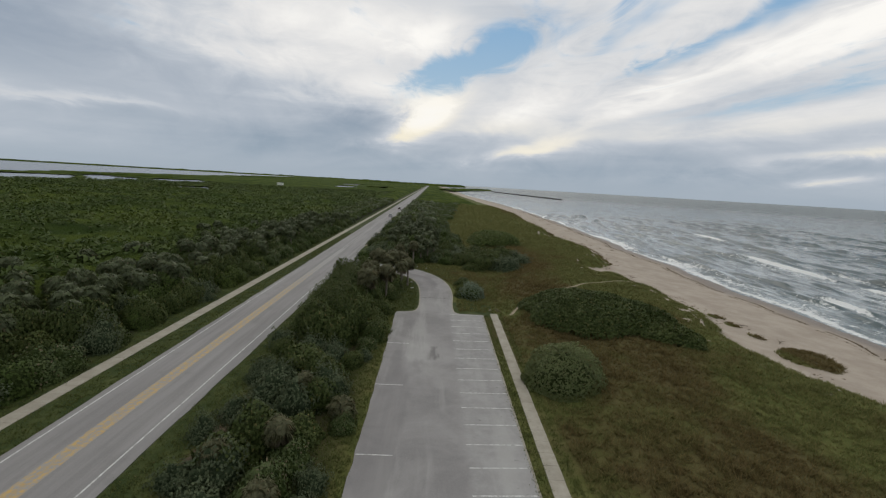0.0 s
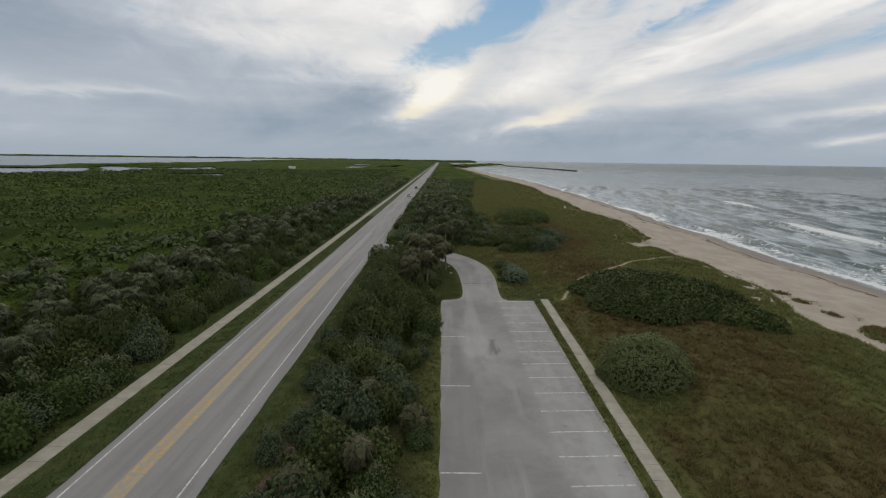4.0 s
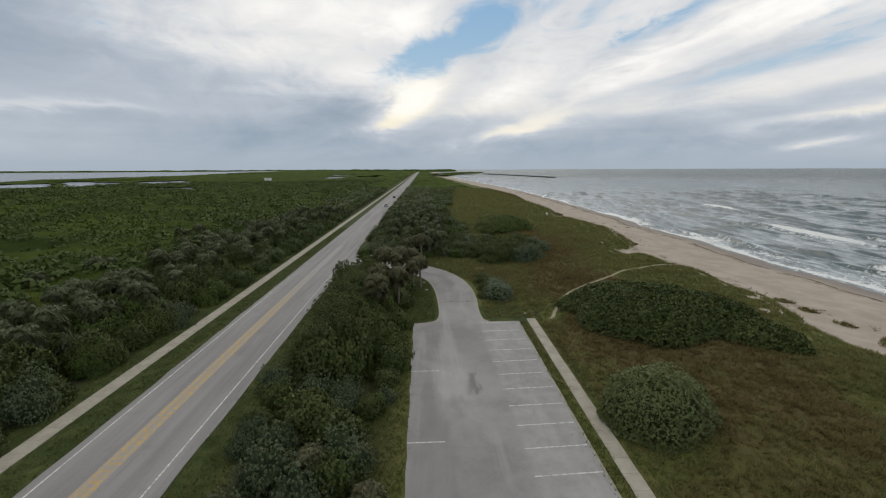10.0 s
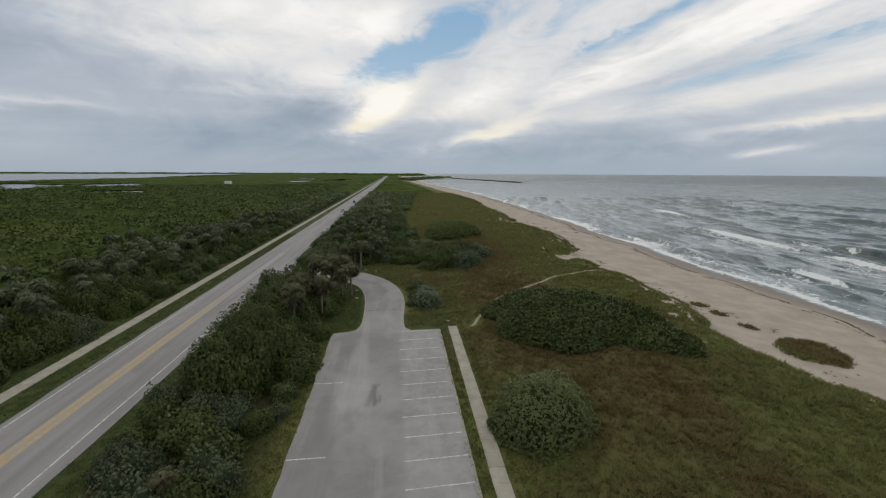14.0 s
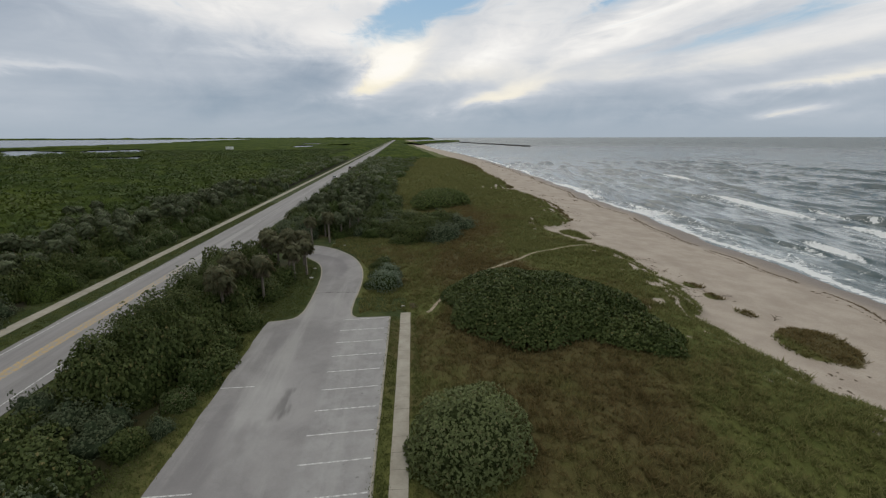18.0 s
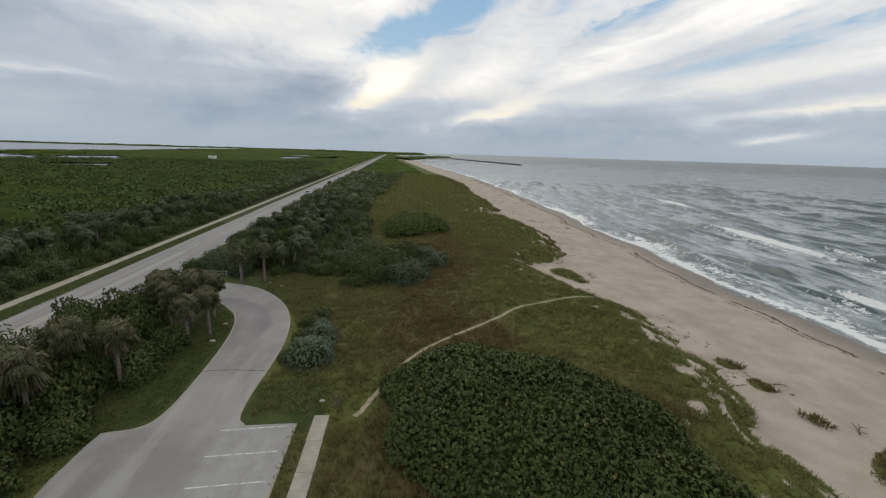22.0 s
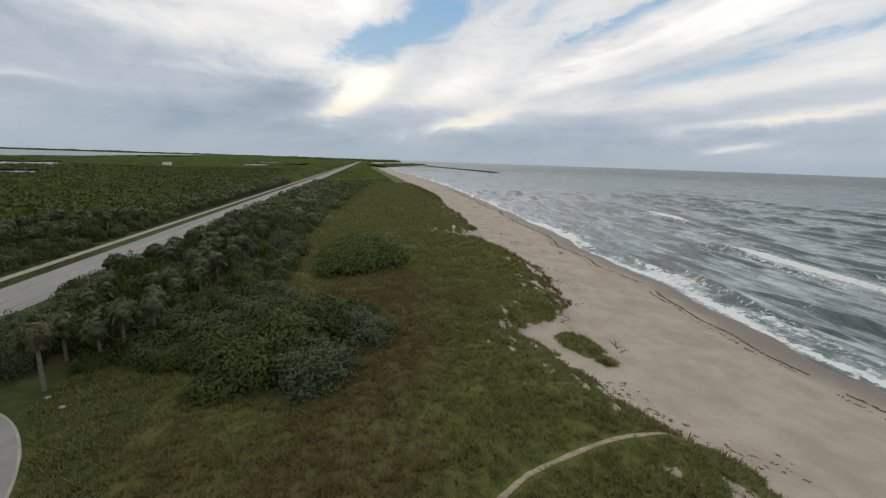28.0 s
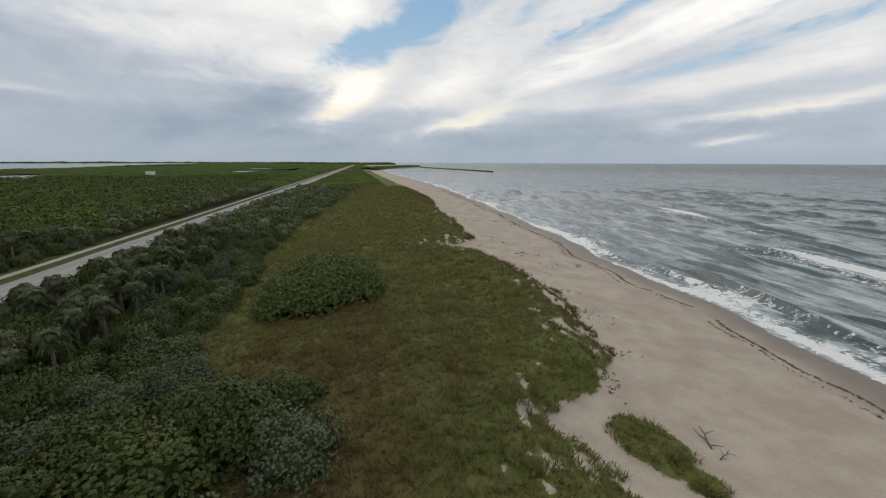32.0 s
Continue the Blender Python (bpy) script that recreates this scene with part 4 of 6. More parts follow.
def bush(kind, x, y, rx, ry, h, turn=None, group="", label="", sink=0.1):
    """One bush: stems, shade-dark inner shell and leaves under an empty at its foot."""
    name, text, cat = NAMES[kind]
    shape = kind + "_big" if rx > 2.9 and kind + "_big" in KINDS else kind
    crown, inner = KINDS[shape][veg_rng.randrange(len(KINDS[shape]))]
    e = new(name)
    e.empty_display_size = 0.3
    z = float(height(x, y)) - sink
    turn = veg_rng.uniform(0, 360) if turn is None else turn
    e.matrix_basis = pose(x, y, z, 0, 0, turn)
    for nm, me in (("crown", crown), ("inner_crown", inner), ("trunk", STEMS)):
        o = new(nm, me)
        o.parent = e
        o.scale = (rx, ry, h / 2.1 if kind == "tall" and nm != "trunk" else h)
    return tagged(e, label or text, cat, group)


# -- cabbage palms: a rough trunk, a ball of fan fronds and a skirt of dead ones
def frond_arrays(rng, tilt, turn, length, fan, blades):
    """One fan frond from the crown's centre: a stalk and a pleated fan of blades with hanging tips."""
    d = np.array([math.cos(turn) * math.cos(tilt), math.sin(turn) * math.cos(tilt), math.sin(tilt)])
    side = unit(np.cross(d, [0, 0, 1.0]) + 1e-6)
    up = np.cross(side, d)
    hub = d * length * 0.40
    v, f = [side * 0.03, -side * 0.03, hub], [(0, 1, 2)]
    gap = fan / (blades - 1)
    for k in range(blades):
        a = (k / (blades - 1) - 0.5) * fan
        b = unit(d * math.cos(a) + side * math.sin(a) - up * 0.25 * a * a)
        s = unit(np.cross(b, up))
        ln = length * 0.60 * (1 - 0.22 * abs(a) / fan) * rng.uniform(0.88, 1.08)
        mid = hub + b * ln * 0.62 + up * rng.uniform(0.0, 0.05)
        tip = hub + b * ln * 0.93 + np.array([0, 0, -0.50 * ln * rng.uniform(0.6, 1.2)])
        w = ln * 0.62 * gap * 0.42
        i = len(v)
        v += [hub, mid + s * w, tip, mid - s * w]
        f += [(i, i + 1, i + 2), (i, i + 2, i + 3)]
    return v, f, np.array([up * (1 if up[2] > 0 else -1) + 0.5 * d + np.array([0, 0, 0.35])] * len(v))


def palm_meshes(seed, mat, fronds=22, blades=13, strands=2300):
    """A shaggy round head of hanging fan leaves with some fronds standing out of it, and a skirt of dead ones."""
    rng = np.random.default_rng(seed)

    def gather(n, lo, hi, length, fan):
        V, F, N = [], [], []
        for i in range(n):
            tilt = math.asin(math.sin(lo) + (math.sin(hi) - math.sin(lo)) * (i + rng.random()) / n)
            v, f, up = frond_arrays(rng, tilt, 2.399 * i + rng.uniform(-0.3, 0.3), length * rng.uniform(0.86, 1.08), fan, blades)
            F += [tuple(q + len(V) for q in t) for t in f]
            V += v
            N.append(up)
        return np.array(V), np.array(F), np.concatenate(N)

    v, f, up = gather(fronds, -0.6, 1.35, 1.45, 2.7)
    lp = dome_lumps(rng, 26)
    d = unit(rng.normal(0, 1, (strands * 2, 3)))
    d = d[d[:, 2] > -0.6][:strands]
    r = 1.12 * (1 - 0.75 * (1 - lumpy(d, lp))) * (1 - 0.3 * rng.random(len(d)) ** 2)
    c = d * r[:, None]
    hang = unit(d * 0.5 + np.array([0, 0, -0.55]) + rng.normal(0, 0.45, d.shape))
    side = unit(np.cross(hang, d) + 1e-6)
    long, wide = rng.uniform(0.22, 0.42, (len(d), 1)), rng.uniform(0.030, 0.055, (len(d), 1))
    q = np.stack([c - hang * long * 0.5, c + side * wide, c + hang * long * 0.5, c - side * wide], 1).reshape(-1, 3)
    k = np.arange(len(d))[:, None] * 4
    qf = np.concatenate([k + np.array([[0, 2, 1]]), k + np.array([[0, 3, 2]])], 1).reshape(-1, 3)
    qn = np.repeat(unit(rounded(c, lp, 0.6) + 0.6 * d + np.array([0, 0, 0.25]) + rng.normal(0, 0.2, d.shape)), 4, 0)
    crown = fast_mesh("crown", np.concatenate([v, q]), np.concatenate([f, qf + len(v)]), mat, normals=unit(np.concatenate([up, qn])))
    v, f, up = gather(16, -1.35, -0.55, 1.30, 1.7)
    skirt = fast_mesh("skirt", v, f, DEAD, normals=unit(up + rng.normal(0, 0.2, up.shape)))
    return crown, skirt


def trunk_mesh(seed):
    """A palm trunk of height 1 with ringed swellings."""
    rng = np.random.default_rng(seed)
    v, f = [], []
    rings, n = 12, 8
    bx, by = rng.uniform(-0.06, 0.06, 2)
    for j in range(rings + 1):
        t = j / rings
        r = (0.19 - 0.05 * t + (0.05 if t > 0.85 else 0) + 0.012 * (j % 2))
        for i in range(n):
            a = 2 * math.pi * i / n
            v.append((bx * 4 * t * t + r * math.cos(a), by * 4 * t * t + r * math.sin(a), t))
    f = [(j * n + i, j * n + (i + 1) % n, (j + 1) * n + (i + 1) % n, (j + 1) * n + i) for j in range(rings) for i in range(n)]
    return fast_mesh("trunk", np.array(v), np.array(f), BARK), (bx * 4, by * 4)


PALMS = [palm_meshes(61 + i, PALM) for i in range(4)]
DRY_PALMS = [palm_meshes(66 + i, DRY_PALM) for i in range(3)]
TRUNKS = [trunk_mesh(71 + i) for i in range(3)]


def palm(x, y, h, size=1.0, group="", label="", skirt=True):
    heads = DRY_PALMS if skirt else PALMS
    k = veg_rng.randrange(len(heads))
    trunk, (bx, by) = TRUNKS[veg_rng.randrange(len(TRUNKS))]
    e = new("cabbage_palm")
    e.empty_display_size = 0.3
    turn = veg_rng.uniform(0, 360)
    e.matrix_basis = pose(x, y, float(height(x, y)) - 0.1, 0, 0, turn)
    t = new("trunk", trunk)
    t.parent, t.scale = e, (1, 1, h)
    for nm, me in zip(("crown", "skirt") if skirt else ("crown",), heads[k]):
        o = new(nm, me)
        o.parent, o.location, o.scale = e, (bx, by, h), (size, size, size)
    return tagged(e, label or ("cabbage palm with drooping fan fronds and a shaggy brown skirt" if skirt else "cabbage palm with a round grey-green crown among dense bushes"), "palm", group)

# ---- planting, nearest first ----
def keep_clear(x, y):
    """True where nothing may grow: road, path, lot, drive."""
    if -45.0 < x < -27.5 or (-15.0 < x < 3.0 and y < 1.0):
        return True
    return -30 < x < -3.5 and 1.0 <= y < 60 and not (-26 < x < -12.6 and y < 24) and not (y > 41 and x > -25.5)


# the lone round bush and the sea grape mound beside the lot
bush("round", 5.9, -22.3, 4.5, 4.3, 4.7, 20)


def mound(cx, cy, ax, ay, bx, by, tall, n, seed, label, leaf=0.27, mat=None):
    """A wide sea grape thicket: one low dome of leaf rosettes. (ax, ay) and (bx, by) are its half axes."""
    rng = np.random.default_rng(seed)

    def rim(a):
        return 0.93 + 0.10 * np.sin(3 * a + seed) + 0.05 * np.sin(7 * a)

    def spot(u, v, a):
        return (u * ax + v * bx) * rim(a), (u * ay + v * by) * rim(a)

    a, r = rng.uniform(0, 2 * math.pi, n), np.sqrt(rng.random(n))
    u, v = r * np.cos(a), r * np.sin(a)
    x, y = spot(u, v, a)
    lump = 0.26 * fnoise(x, y, 0.8, 1.0, 2)
    top = (tall + lump) * np.clip(1 - r ** 3.2, 0, 1) ** 0.5
    z = height(cx + x, cy + y) + top - rng.random(n) ** 1.8 * 0.55 * top
    c = np.repeat(np.stack([x, y, z], 1), 5, 0)
    out = np.stack([np.repeat(u, 5) * 0.5, np.repeat(v, 5) * 0.5, np.full(5 * n, 0.75)], 1)
    d = unit(out + rng.normal(0, 0.7, out.shape))
    lv, lf = leaves(c + d * leaf * 0.5, d, leaf, leaf * 0.8, rng, 0.1, 0.35)
    facing = np.repeat(unit(out + 1.3 * d + rng.normal(0, 0.25, d.shape)), 4, 0)
    e = new("seagrape_thicket")
    e.location = (cx, cy, 0)
    o = new("crown", fast_mesh("crown", lv, lf, mat or SEAGRAPE, normals=facing))
    o.parent = e
    # inner shell whose dark colour paints the shade below the leaves
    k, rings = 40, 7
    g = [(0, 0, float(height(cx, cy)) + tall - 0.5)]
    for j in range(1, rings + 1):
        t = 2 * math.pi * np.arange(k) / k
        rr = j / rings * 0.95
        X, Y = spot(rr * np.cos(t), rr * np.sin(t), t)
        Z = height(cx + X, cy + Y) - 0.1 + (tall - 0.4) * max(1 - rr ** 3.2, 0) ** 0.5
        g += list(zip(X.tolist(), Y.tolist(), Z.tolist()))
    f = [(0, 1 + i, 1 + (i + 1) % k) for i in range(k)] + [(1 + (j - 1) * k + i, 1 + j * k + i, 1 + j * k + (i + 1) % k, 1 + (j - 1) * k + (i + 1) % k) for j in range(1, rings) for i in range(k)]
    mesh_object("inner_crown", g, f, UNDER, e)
    return tagged(e, label, "bush", "sea grape thickets")


mound(16.0, -2.6, 10.8, -4.8, 2.2, 8.9, 2.6, 10500, 7, "wide low thicket of dark green sea grape on the dune", 0.28)
mound(22.4, -8.6, 6.2, -4.6, 2.4, 3.6, 1.3, 2200, 4, "low straggling sea grape thicket running down the dune")
mound(12.4, 82.0, 9.4, 2.0, -1.5, 15.0, 3.5, 5800, 9, "oval thicket of bright green sea grape in dune grass", 0.34, BRIGHT_GRAPE)

# bushes beside the drive and out on the dune
for kind, x, y, rx, ry, h in (("pale", -0.8, 10.4, 3.3, 2.9, 3.3), ("seagrape", -2.9, 10.6, 1.4, 1.6, 1.5), ("seagrape", -2.4, 14.4, 1.7, 1.6, 1.7), ("pale", -0.5, 15.0, 2.2, 2.1, 2.3), ("seagrape", -2.5, 18.8, 1.5, 1.7, 1.6), ("pale", -1.2, 18.0, 1.5, 1.5, 1.4), ("scrub", -1.6, 22.2, 1.9, 1.5, 1.4),
                              ("silver", 9.9, 35.2, 5.2, 4.8, 4.1), ("silver", 14.3, 43.2, 3.9, 4.6, 3.2), ("seagrape", 3.4, 36.6, 4.6, 4.2, 4.2), ("seagrape", 0.2, 40.5, 4.4, 4.2, 3.8), ("seagrape", 6.2, 42.5, 5.2, 4.8, 4.8), ("seagrape", 10.4, 46.4, 4.8, 4.4, 4.1), ("seagrape", 2.4, 45.4, 4.6, 4.2, 4.4), ("seagrape", 7.0, 49.0, 4.6, 4.0, 3.4), ("seagrape", 12.6, 50.4, 3.6, 3.2, 2.4), ("seagrape", 6.2, 37.8, 3.4, 3.4, 3.8), ("seagrape", 0.8, 34.8, 2.6, 2.4, 2.0),
                              ("silver", -3.4, 47.4, 4.4, 4.0, 3.4), ("silver", -1.0, 52.0, 4.4, 3.8, 3.2), ("silver", -7.6, 50.0, 4.0, 3.8, 3.2), ("silver", 3.6, 54.6, 4.6, 3.6, 3.0), ("scrub", -6.0, 56.0, 3.4, 3.2, 3.0), ("silver", -2.0, 60.0, 4.2, 3.6, 2.8), ("mangrove", -5.2, 40.6, 3.2, 2.7, 2.4), ("seagrape", -9.2, 43.6, 3.0, 2.8, 2.6), ("mangrove", -11.6, 41.2, 2.6, 2.4, 2.2)):
    bush(kind, x, y, rx, ry, h, group="bushes on the dune")
# the hedge between road and lot
hedge = random.Random(5)
y = -112.0
while y < 27:
    for col, cx in enumerate((-25.4, -22.3, -19.2, -16.4)):
        x = cx + hedge.uniform(-0.9, 0.9)
        yy = y + hedge.uniform(-1.2, 1.2)
        if keep_clear(x, yy) or (col == 3 and hedge.random() < 0.3) or (col == 0 and yy < -20 and hedge.random() < 0.5) or (yy > 18 and col > 1) or (yy > 16 and col == 0):
            continue
        dense = yy > -14
        kind = "seagrape" if dense or hedge.random() < 0.25 else hedge.choice(("silver", "silver", "scrub", "seagrape"))
        s = hedge.uniform(2.2, 2.9) * (1.2 if dense else 1.0) * ((0.78 if dense else 0.62) if col == 3 else 0.75 if col == 0 and not dense else 1.0)
        if -13 < yy < 15 and col < 2:
            s = hedge.uniform(2.3, 2.8)
            bush("tall", max(x, -24.3), yy, s, s, hedge.uniform(5.2, 6.1) * (1 if yy < 12.5 else 0.75), group="hedge between road and lot")
            continue
        bush(kind, x, yy, s, s * hedge.uniform(0.85, 1.15), s * (hedge.uniform(1.55, 1.95) if dense and col < 3 else hedge.uniform(1.05, 1.45)), group="hedge between road and lot")
    y += 2.7
bush("dry", 2.7, 3.0, 1.5, 0.8, 0.32, group="dead brush", label="small heap of dead brown brush in the grass")
bush("silver", -46.2, -31.0, 3.4, 3.2, 3.2, group="wood across the road")
for x, y in ((-24.9, -30.5), (-25.2, -33.6), (-24.6, -36.4)):
    bush("dry", x, y, 1.3, 1.7, 1.1, group="dead brush")
for x, y, h, s in ((-16.2, 35.8, 4.6, 1.0), (-13.1, 37.0, 5.2, 1.05), (-14.7, 21.8, 4.8, 1.2), (-14.4, 14.4, 4.5, 1.2), (-16.8, 20.6, 5.2, 1.25), (-18.7, 0.4, 5.4, 1.45), (-17.4, 23.0, 4.8, 1.15), (-19.3, 19.3, 5.6, 1.25),
                   (-16.3, 6.4, 5.0, 1.3), (-18.9, 5.2, 5.8, 1.35), (-20.5, 24.0, 4.6, 1.1), (-13.2, 16.8, 4.6, 1.15), (-17.4, 17.2, 5.0, 1.2), (-18.2, -42.0, 2.4, 0.85), (-21.0, -44.5, 2.6, 0.8), (-19.4, -36.0, 2.6, 0.9), (-22.6, -38.0, 2.2, 0.8), (-16.0, -30.3, 1.2, 1.0),
                   (-20.2, -47.0, 3.0, 0.9), (-17.6, -50.0, 2.2, 0.8), (-23.2, -50.5, 2.8, 0.85), (-20.0, -28.0, 2.4, 0.75)):
    palm(x, y, h, s, "palms beside the drive" if y > 0 else "palms in the hedge")

# scrub, palms and bushes between road and dune
wild = random.Random(9)
y = 42.0
while y < 128:
    right = 0.0 - 0.03 * (y - 60) if y < 140 else -3 + 0.09 * (y - 140)
    x = -25.4
    gapx = 2.7
    while x < right:
        xx, yy = x + wild.uniform(-1.2, 1.2), y + wild.uniform(-1.3, 1.3)
        if not keep_clear(xx, yy):
            roll = wild.random()
            if roll < 0.38 and -21 < xx < -8 and not (yy < 52 and xx < -20):
                palm(xx, yy, wild.uniform(3.2, 5.2), wild.uniform(1.05, 1.4), "palms between road and dune", skirt=False)
            else:
                s = wild.uniform(2.1, 3.1) 
                tall = wild.uniform(0.9, 1.3) if xx < -20 else wild.uniform(1.35, 2.15) if xx < -9 else wild.uniform(1.0, 1.65) if xx < -3 else wild.uniform(0.75, 1.1)
                kind = wild.choice(("scrub", "scrub", "seagrape", "seagrape", "mangrove", "silver")) if xx < -10 else wild.choice(("silver", "seagrape", "scrub", "scrub", "mangrove"))
                bush(kind, xx, yy, s, s, s * tall, group="scrub between road and dune")
        x += gapx
    y += gapx

# the wood across the road: a dense edge, then mangroves
wood = random.Random(13)
y = -58.0
while y < 128:
    x, k = -45.8, 0
    near = y < 90
    reach = -74 if near else -62
    while x > reach:
        xx, yy = x + wood.uniform(-1.0, 1.0), y + wood.uniform(-1.5, 1.5)
        s = wood.uniform(2.2, 3.1)
        kind = ("silver" if wood.random() < 0.07 else wood.choice(("scrub", "scrub", "seagrape", "mangrove"))) if k < 5 else wood.choice(("mangrove", "scrub", "mangrove"))
        bush(kind, min(xx, -43.0 - s * 0.8), yy, s, s, s * wood.uniform(1.2, 1.8) * (0.85 if k == 0 else 1.1), group="wood across the road")
        if wood.random() < (0.62 if 0 < k < 5 else 0.16):
            palm(min(xx - 1.4, -47.5), yy + 1.7, wood.uniform(3.4, 4.8), wood.uniform(1.05, 1.4), "palms across the road", skirt=False)
        x -= 3.5 if near else 4.5
        k += 1
    y += 3.5 if near else 4.8


# beyond that, bushes and palms that nobody could count
def thicket(name, spots, mat, per, seed, label, flat=0.8, inner_mat=None):
    """Many far crowns in one mesh: lumps of leaves round each spot (x, y, radius, height)."""
    rng = np.random.default_rng(seed)
    q = np.array(spots)
    n = len(q)
    d = unit(rng.normal(0, 1, (n * per, 3)))
    d[:, 2] = np.abs(d[:, 2]) - 0.12
    z0 = height(q[:, 0], q[:, 1])
    shape = np.stack([q[:, 2], q[:, 2], q[:, 3] * 0.55], 1)
    c = np.repeat(np.stack([q[:, 0], q[:, 1], z0 + q[:, 3] * 0.45], 1), per, 0)
    grow = rng.uniform(0.72, 1.0, n * per) * (0.9 + 0.16 * fnoise(d[:, 0] * 3 + c[:, 0], d[:, 1] * 3 + c[:, 1], 1.5, seed))
    p = c + d * np.repeat(shape, per, 0) * grow[:, None]
    size = 0.30 * np.repeat(q[:, 2], per)
    v, f = leaves(p, d, size, size * 0.62, rng, 0.2, flat)
    ob = new(name, fast_mesh(name, v, f, mat, normals=np.repeat(unit(d + np.array([0, 0, 0.2]) + rng.normal(0, 0.3, d.shape)), 4, 0)))
    return tagged(ob, label, "bushes", kind="stuff")


far = random.Random(19)
spots = {"seagrape": [], "scrub": [], "palm": [], "mangrove": [], "silver": []}
y = 128.0
while y < 335:
    right = -1.5 + 0.09 * (y - 140)
    x = -25.0
    while x < right:
        kind = far.choice(("scrub", "scrub", "seagrape", "palm", "mangrove") if x < -8 else ("scrub", "seagrape", "mangrove", "scrub", "mangrove", "silver"))
        r = far.uniform(1.7, 2.8)
        spots[kind].append((x + far.uniform(-1, 1), y + far.uniform(-1, 1), r, r * (far.uniform(1.5, 1.9) if kind == "palm" else far.uniform(1.2, 1.7) if x < -8 else far.uniform(0.7, 1.0))))
        x += 3.2
    x = -46.0
    while x > -66:
        kind = far.choice(("scrub", "seagrape", "mangrove", "palm", "mangrove"))
        r = far.uniform(2.0, 2.9)
        spots[kind].append((x + far.uniform(-0.7, 0.7), y + far.uniform(-1, 1), r, r * far.uniform(1.3, 1.8)))
        x -= 3.4
    y += 3.2
for k, (kind, mat, text) in enumerate((("seagrape", SEAGRAPE, "dark green bushes along the far road"), ("scrub", SCRUB, "olive brown scrub along the far road"), ("palm", PALM, "grey-green palm heads among the far scrub"), ("mangrove", MANGROVE, "bright green bushes along the far road"), ("silver", SILVER, "silvery bushes on the far dune"))):
    thicket("far_" + kind + "_bushes", spots[kind], mat, 130, 90 + k, text)

# ---- what nobody could count: grass and far woods ----
DRIVE_Y, DRIVE_X = [1, 4.5, 10, 15.5, 21, 26.2, 30.8, 33.7, 35.6], [-4.7, -4.9, -4.6, -4.7, -5.6, -7.6, -10.8, -14.2, -18.5]


def grass_field():
    rng = np.random.default_rng(3)
    out_v, out_f, base = [], [], 0
    for y0, y1, n, size in ((-75, 70, 84000, 0.46), (70, 140, 14000, 0.7), (140, 330, 12000, 1.1)):
        x, y = rng.uniform(-12, 52, n), rng.uniform(y0, y1, n)
        sd = sand_at(x, y) + 0.8 * fnoise(x, y, 0.7, 3.0)
        ok = (sd < 0.2) & ~((x < 2.9) & (y < 1.5)) & ~((y < 35) & (x < np.interp(y, DRIVE_Y, DRIVE_X) + 0.8))
        ok &= ~((((x - 16.0) / 9.0) ** 2 + ((y + 2.6 + 0.42 * (x - 16.0)) / 7.8) ** 2) < 1)
        ok &= np.abs(path_offset(x, y)) > 0.55
        x, y = x[ok], y[ok]
        z = height(x, y)
        m = len(x)
        blades = 7
        X, Y, Z = (np.repeat(q, blades) for q in (x, y, z))
        a = rng.uniform(0, 2 * math.pi, m * blades)
        h = size * rng.uniform(0.45, 1.1, m * blades) * np.repeat(0.80 + 0.45 * fnoise(x, y, 0.9, 1.0) + 0.2 * fnoise(x, y, 0.3, 2.0), blades)
        lean = rng.uniform(0.5, 1.5, m * blades) * h
        spread = rng.uniform(0, 0.22, m * blades) * size / 0.6
        bx, by = X + np.cos(a) * spread, Y + np.sin(a) * spread
        w = 0.055 * size / 0.6 * rng.uniform(0.7, 1.5, m * blades)
        p0 = np.stack([bx - np.sin(a) * w, by + np.cos(a) * w, Z - 0.04], 1)
        p1 = np.stack([bx + np.sin(a) * w, by - np.cos(a) * w, Z - 0.04], 1)
        p2 = np.stack([bx + np.cos(a) * lean, by + np.sin(a) * lean, Z + h], 1)
        out_v.append(np.stack([p0, p1, p2], 1).reshape(-1, 3))
        out_f.append(base + np.arange(3 * m * blades).reshape(-1, 3))
        base += 3 * m * blades
    ob = new("dune_grass", fast_mesh("dune_grass", np.concatenate(out_v), np.concatenate(out_f), GRASS))
    tagged(ob, "rough green and brown dune grass", "grass", kind="stuff")


PATH_LINE = smooth_line([(4.3, 0.5), (4.9, 1.2), (5.5, 2.6), (7.1, 5.4), (9.4, 8.9), (12.6, 11.7), (17.4, 14.6), (22.1, 18.8), (25.4, 20.8), (30.0, 22.1), (35.0, 22.7), (39.0, 23.4)])


def path_offset(x, y):
    p = np.array(PATH_LINE)
    d = np.full(len(x), 99.0)
    for q in p:
        d = np.minimum(d, np.hypot(x - q[0], y - q[1]))
    return d


grass_field()


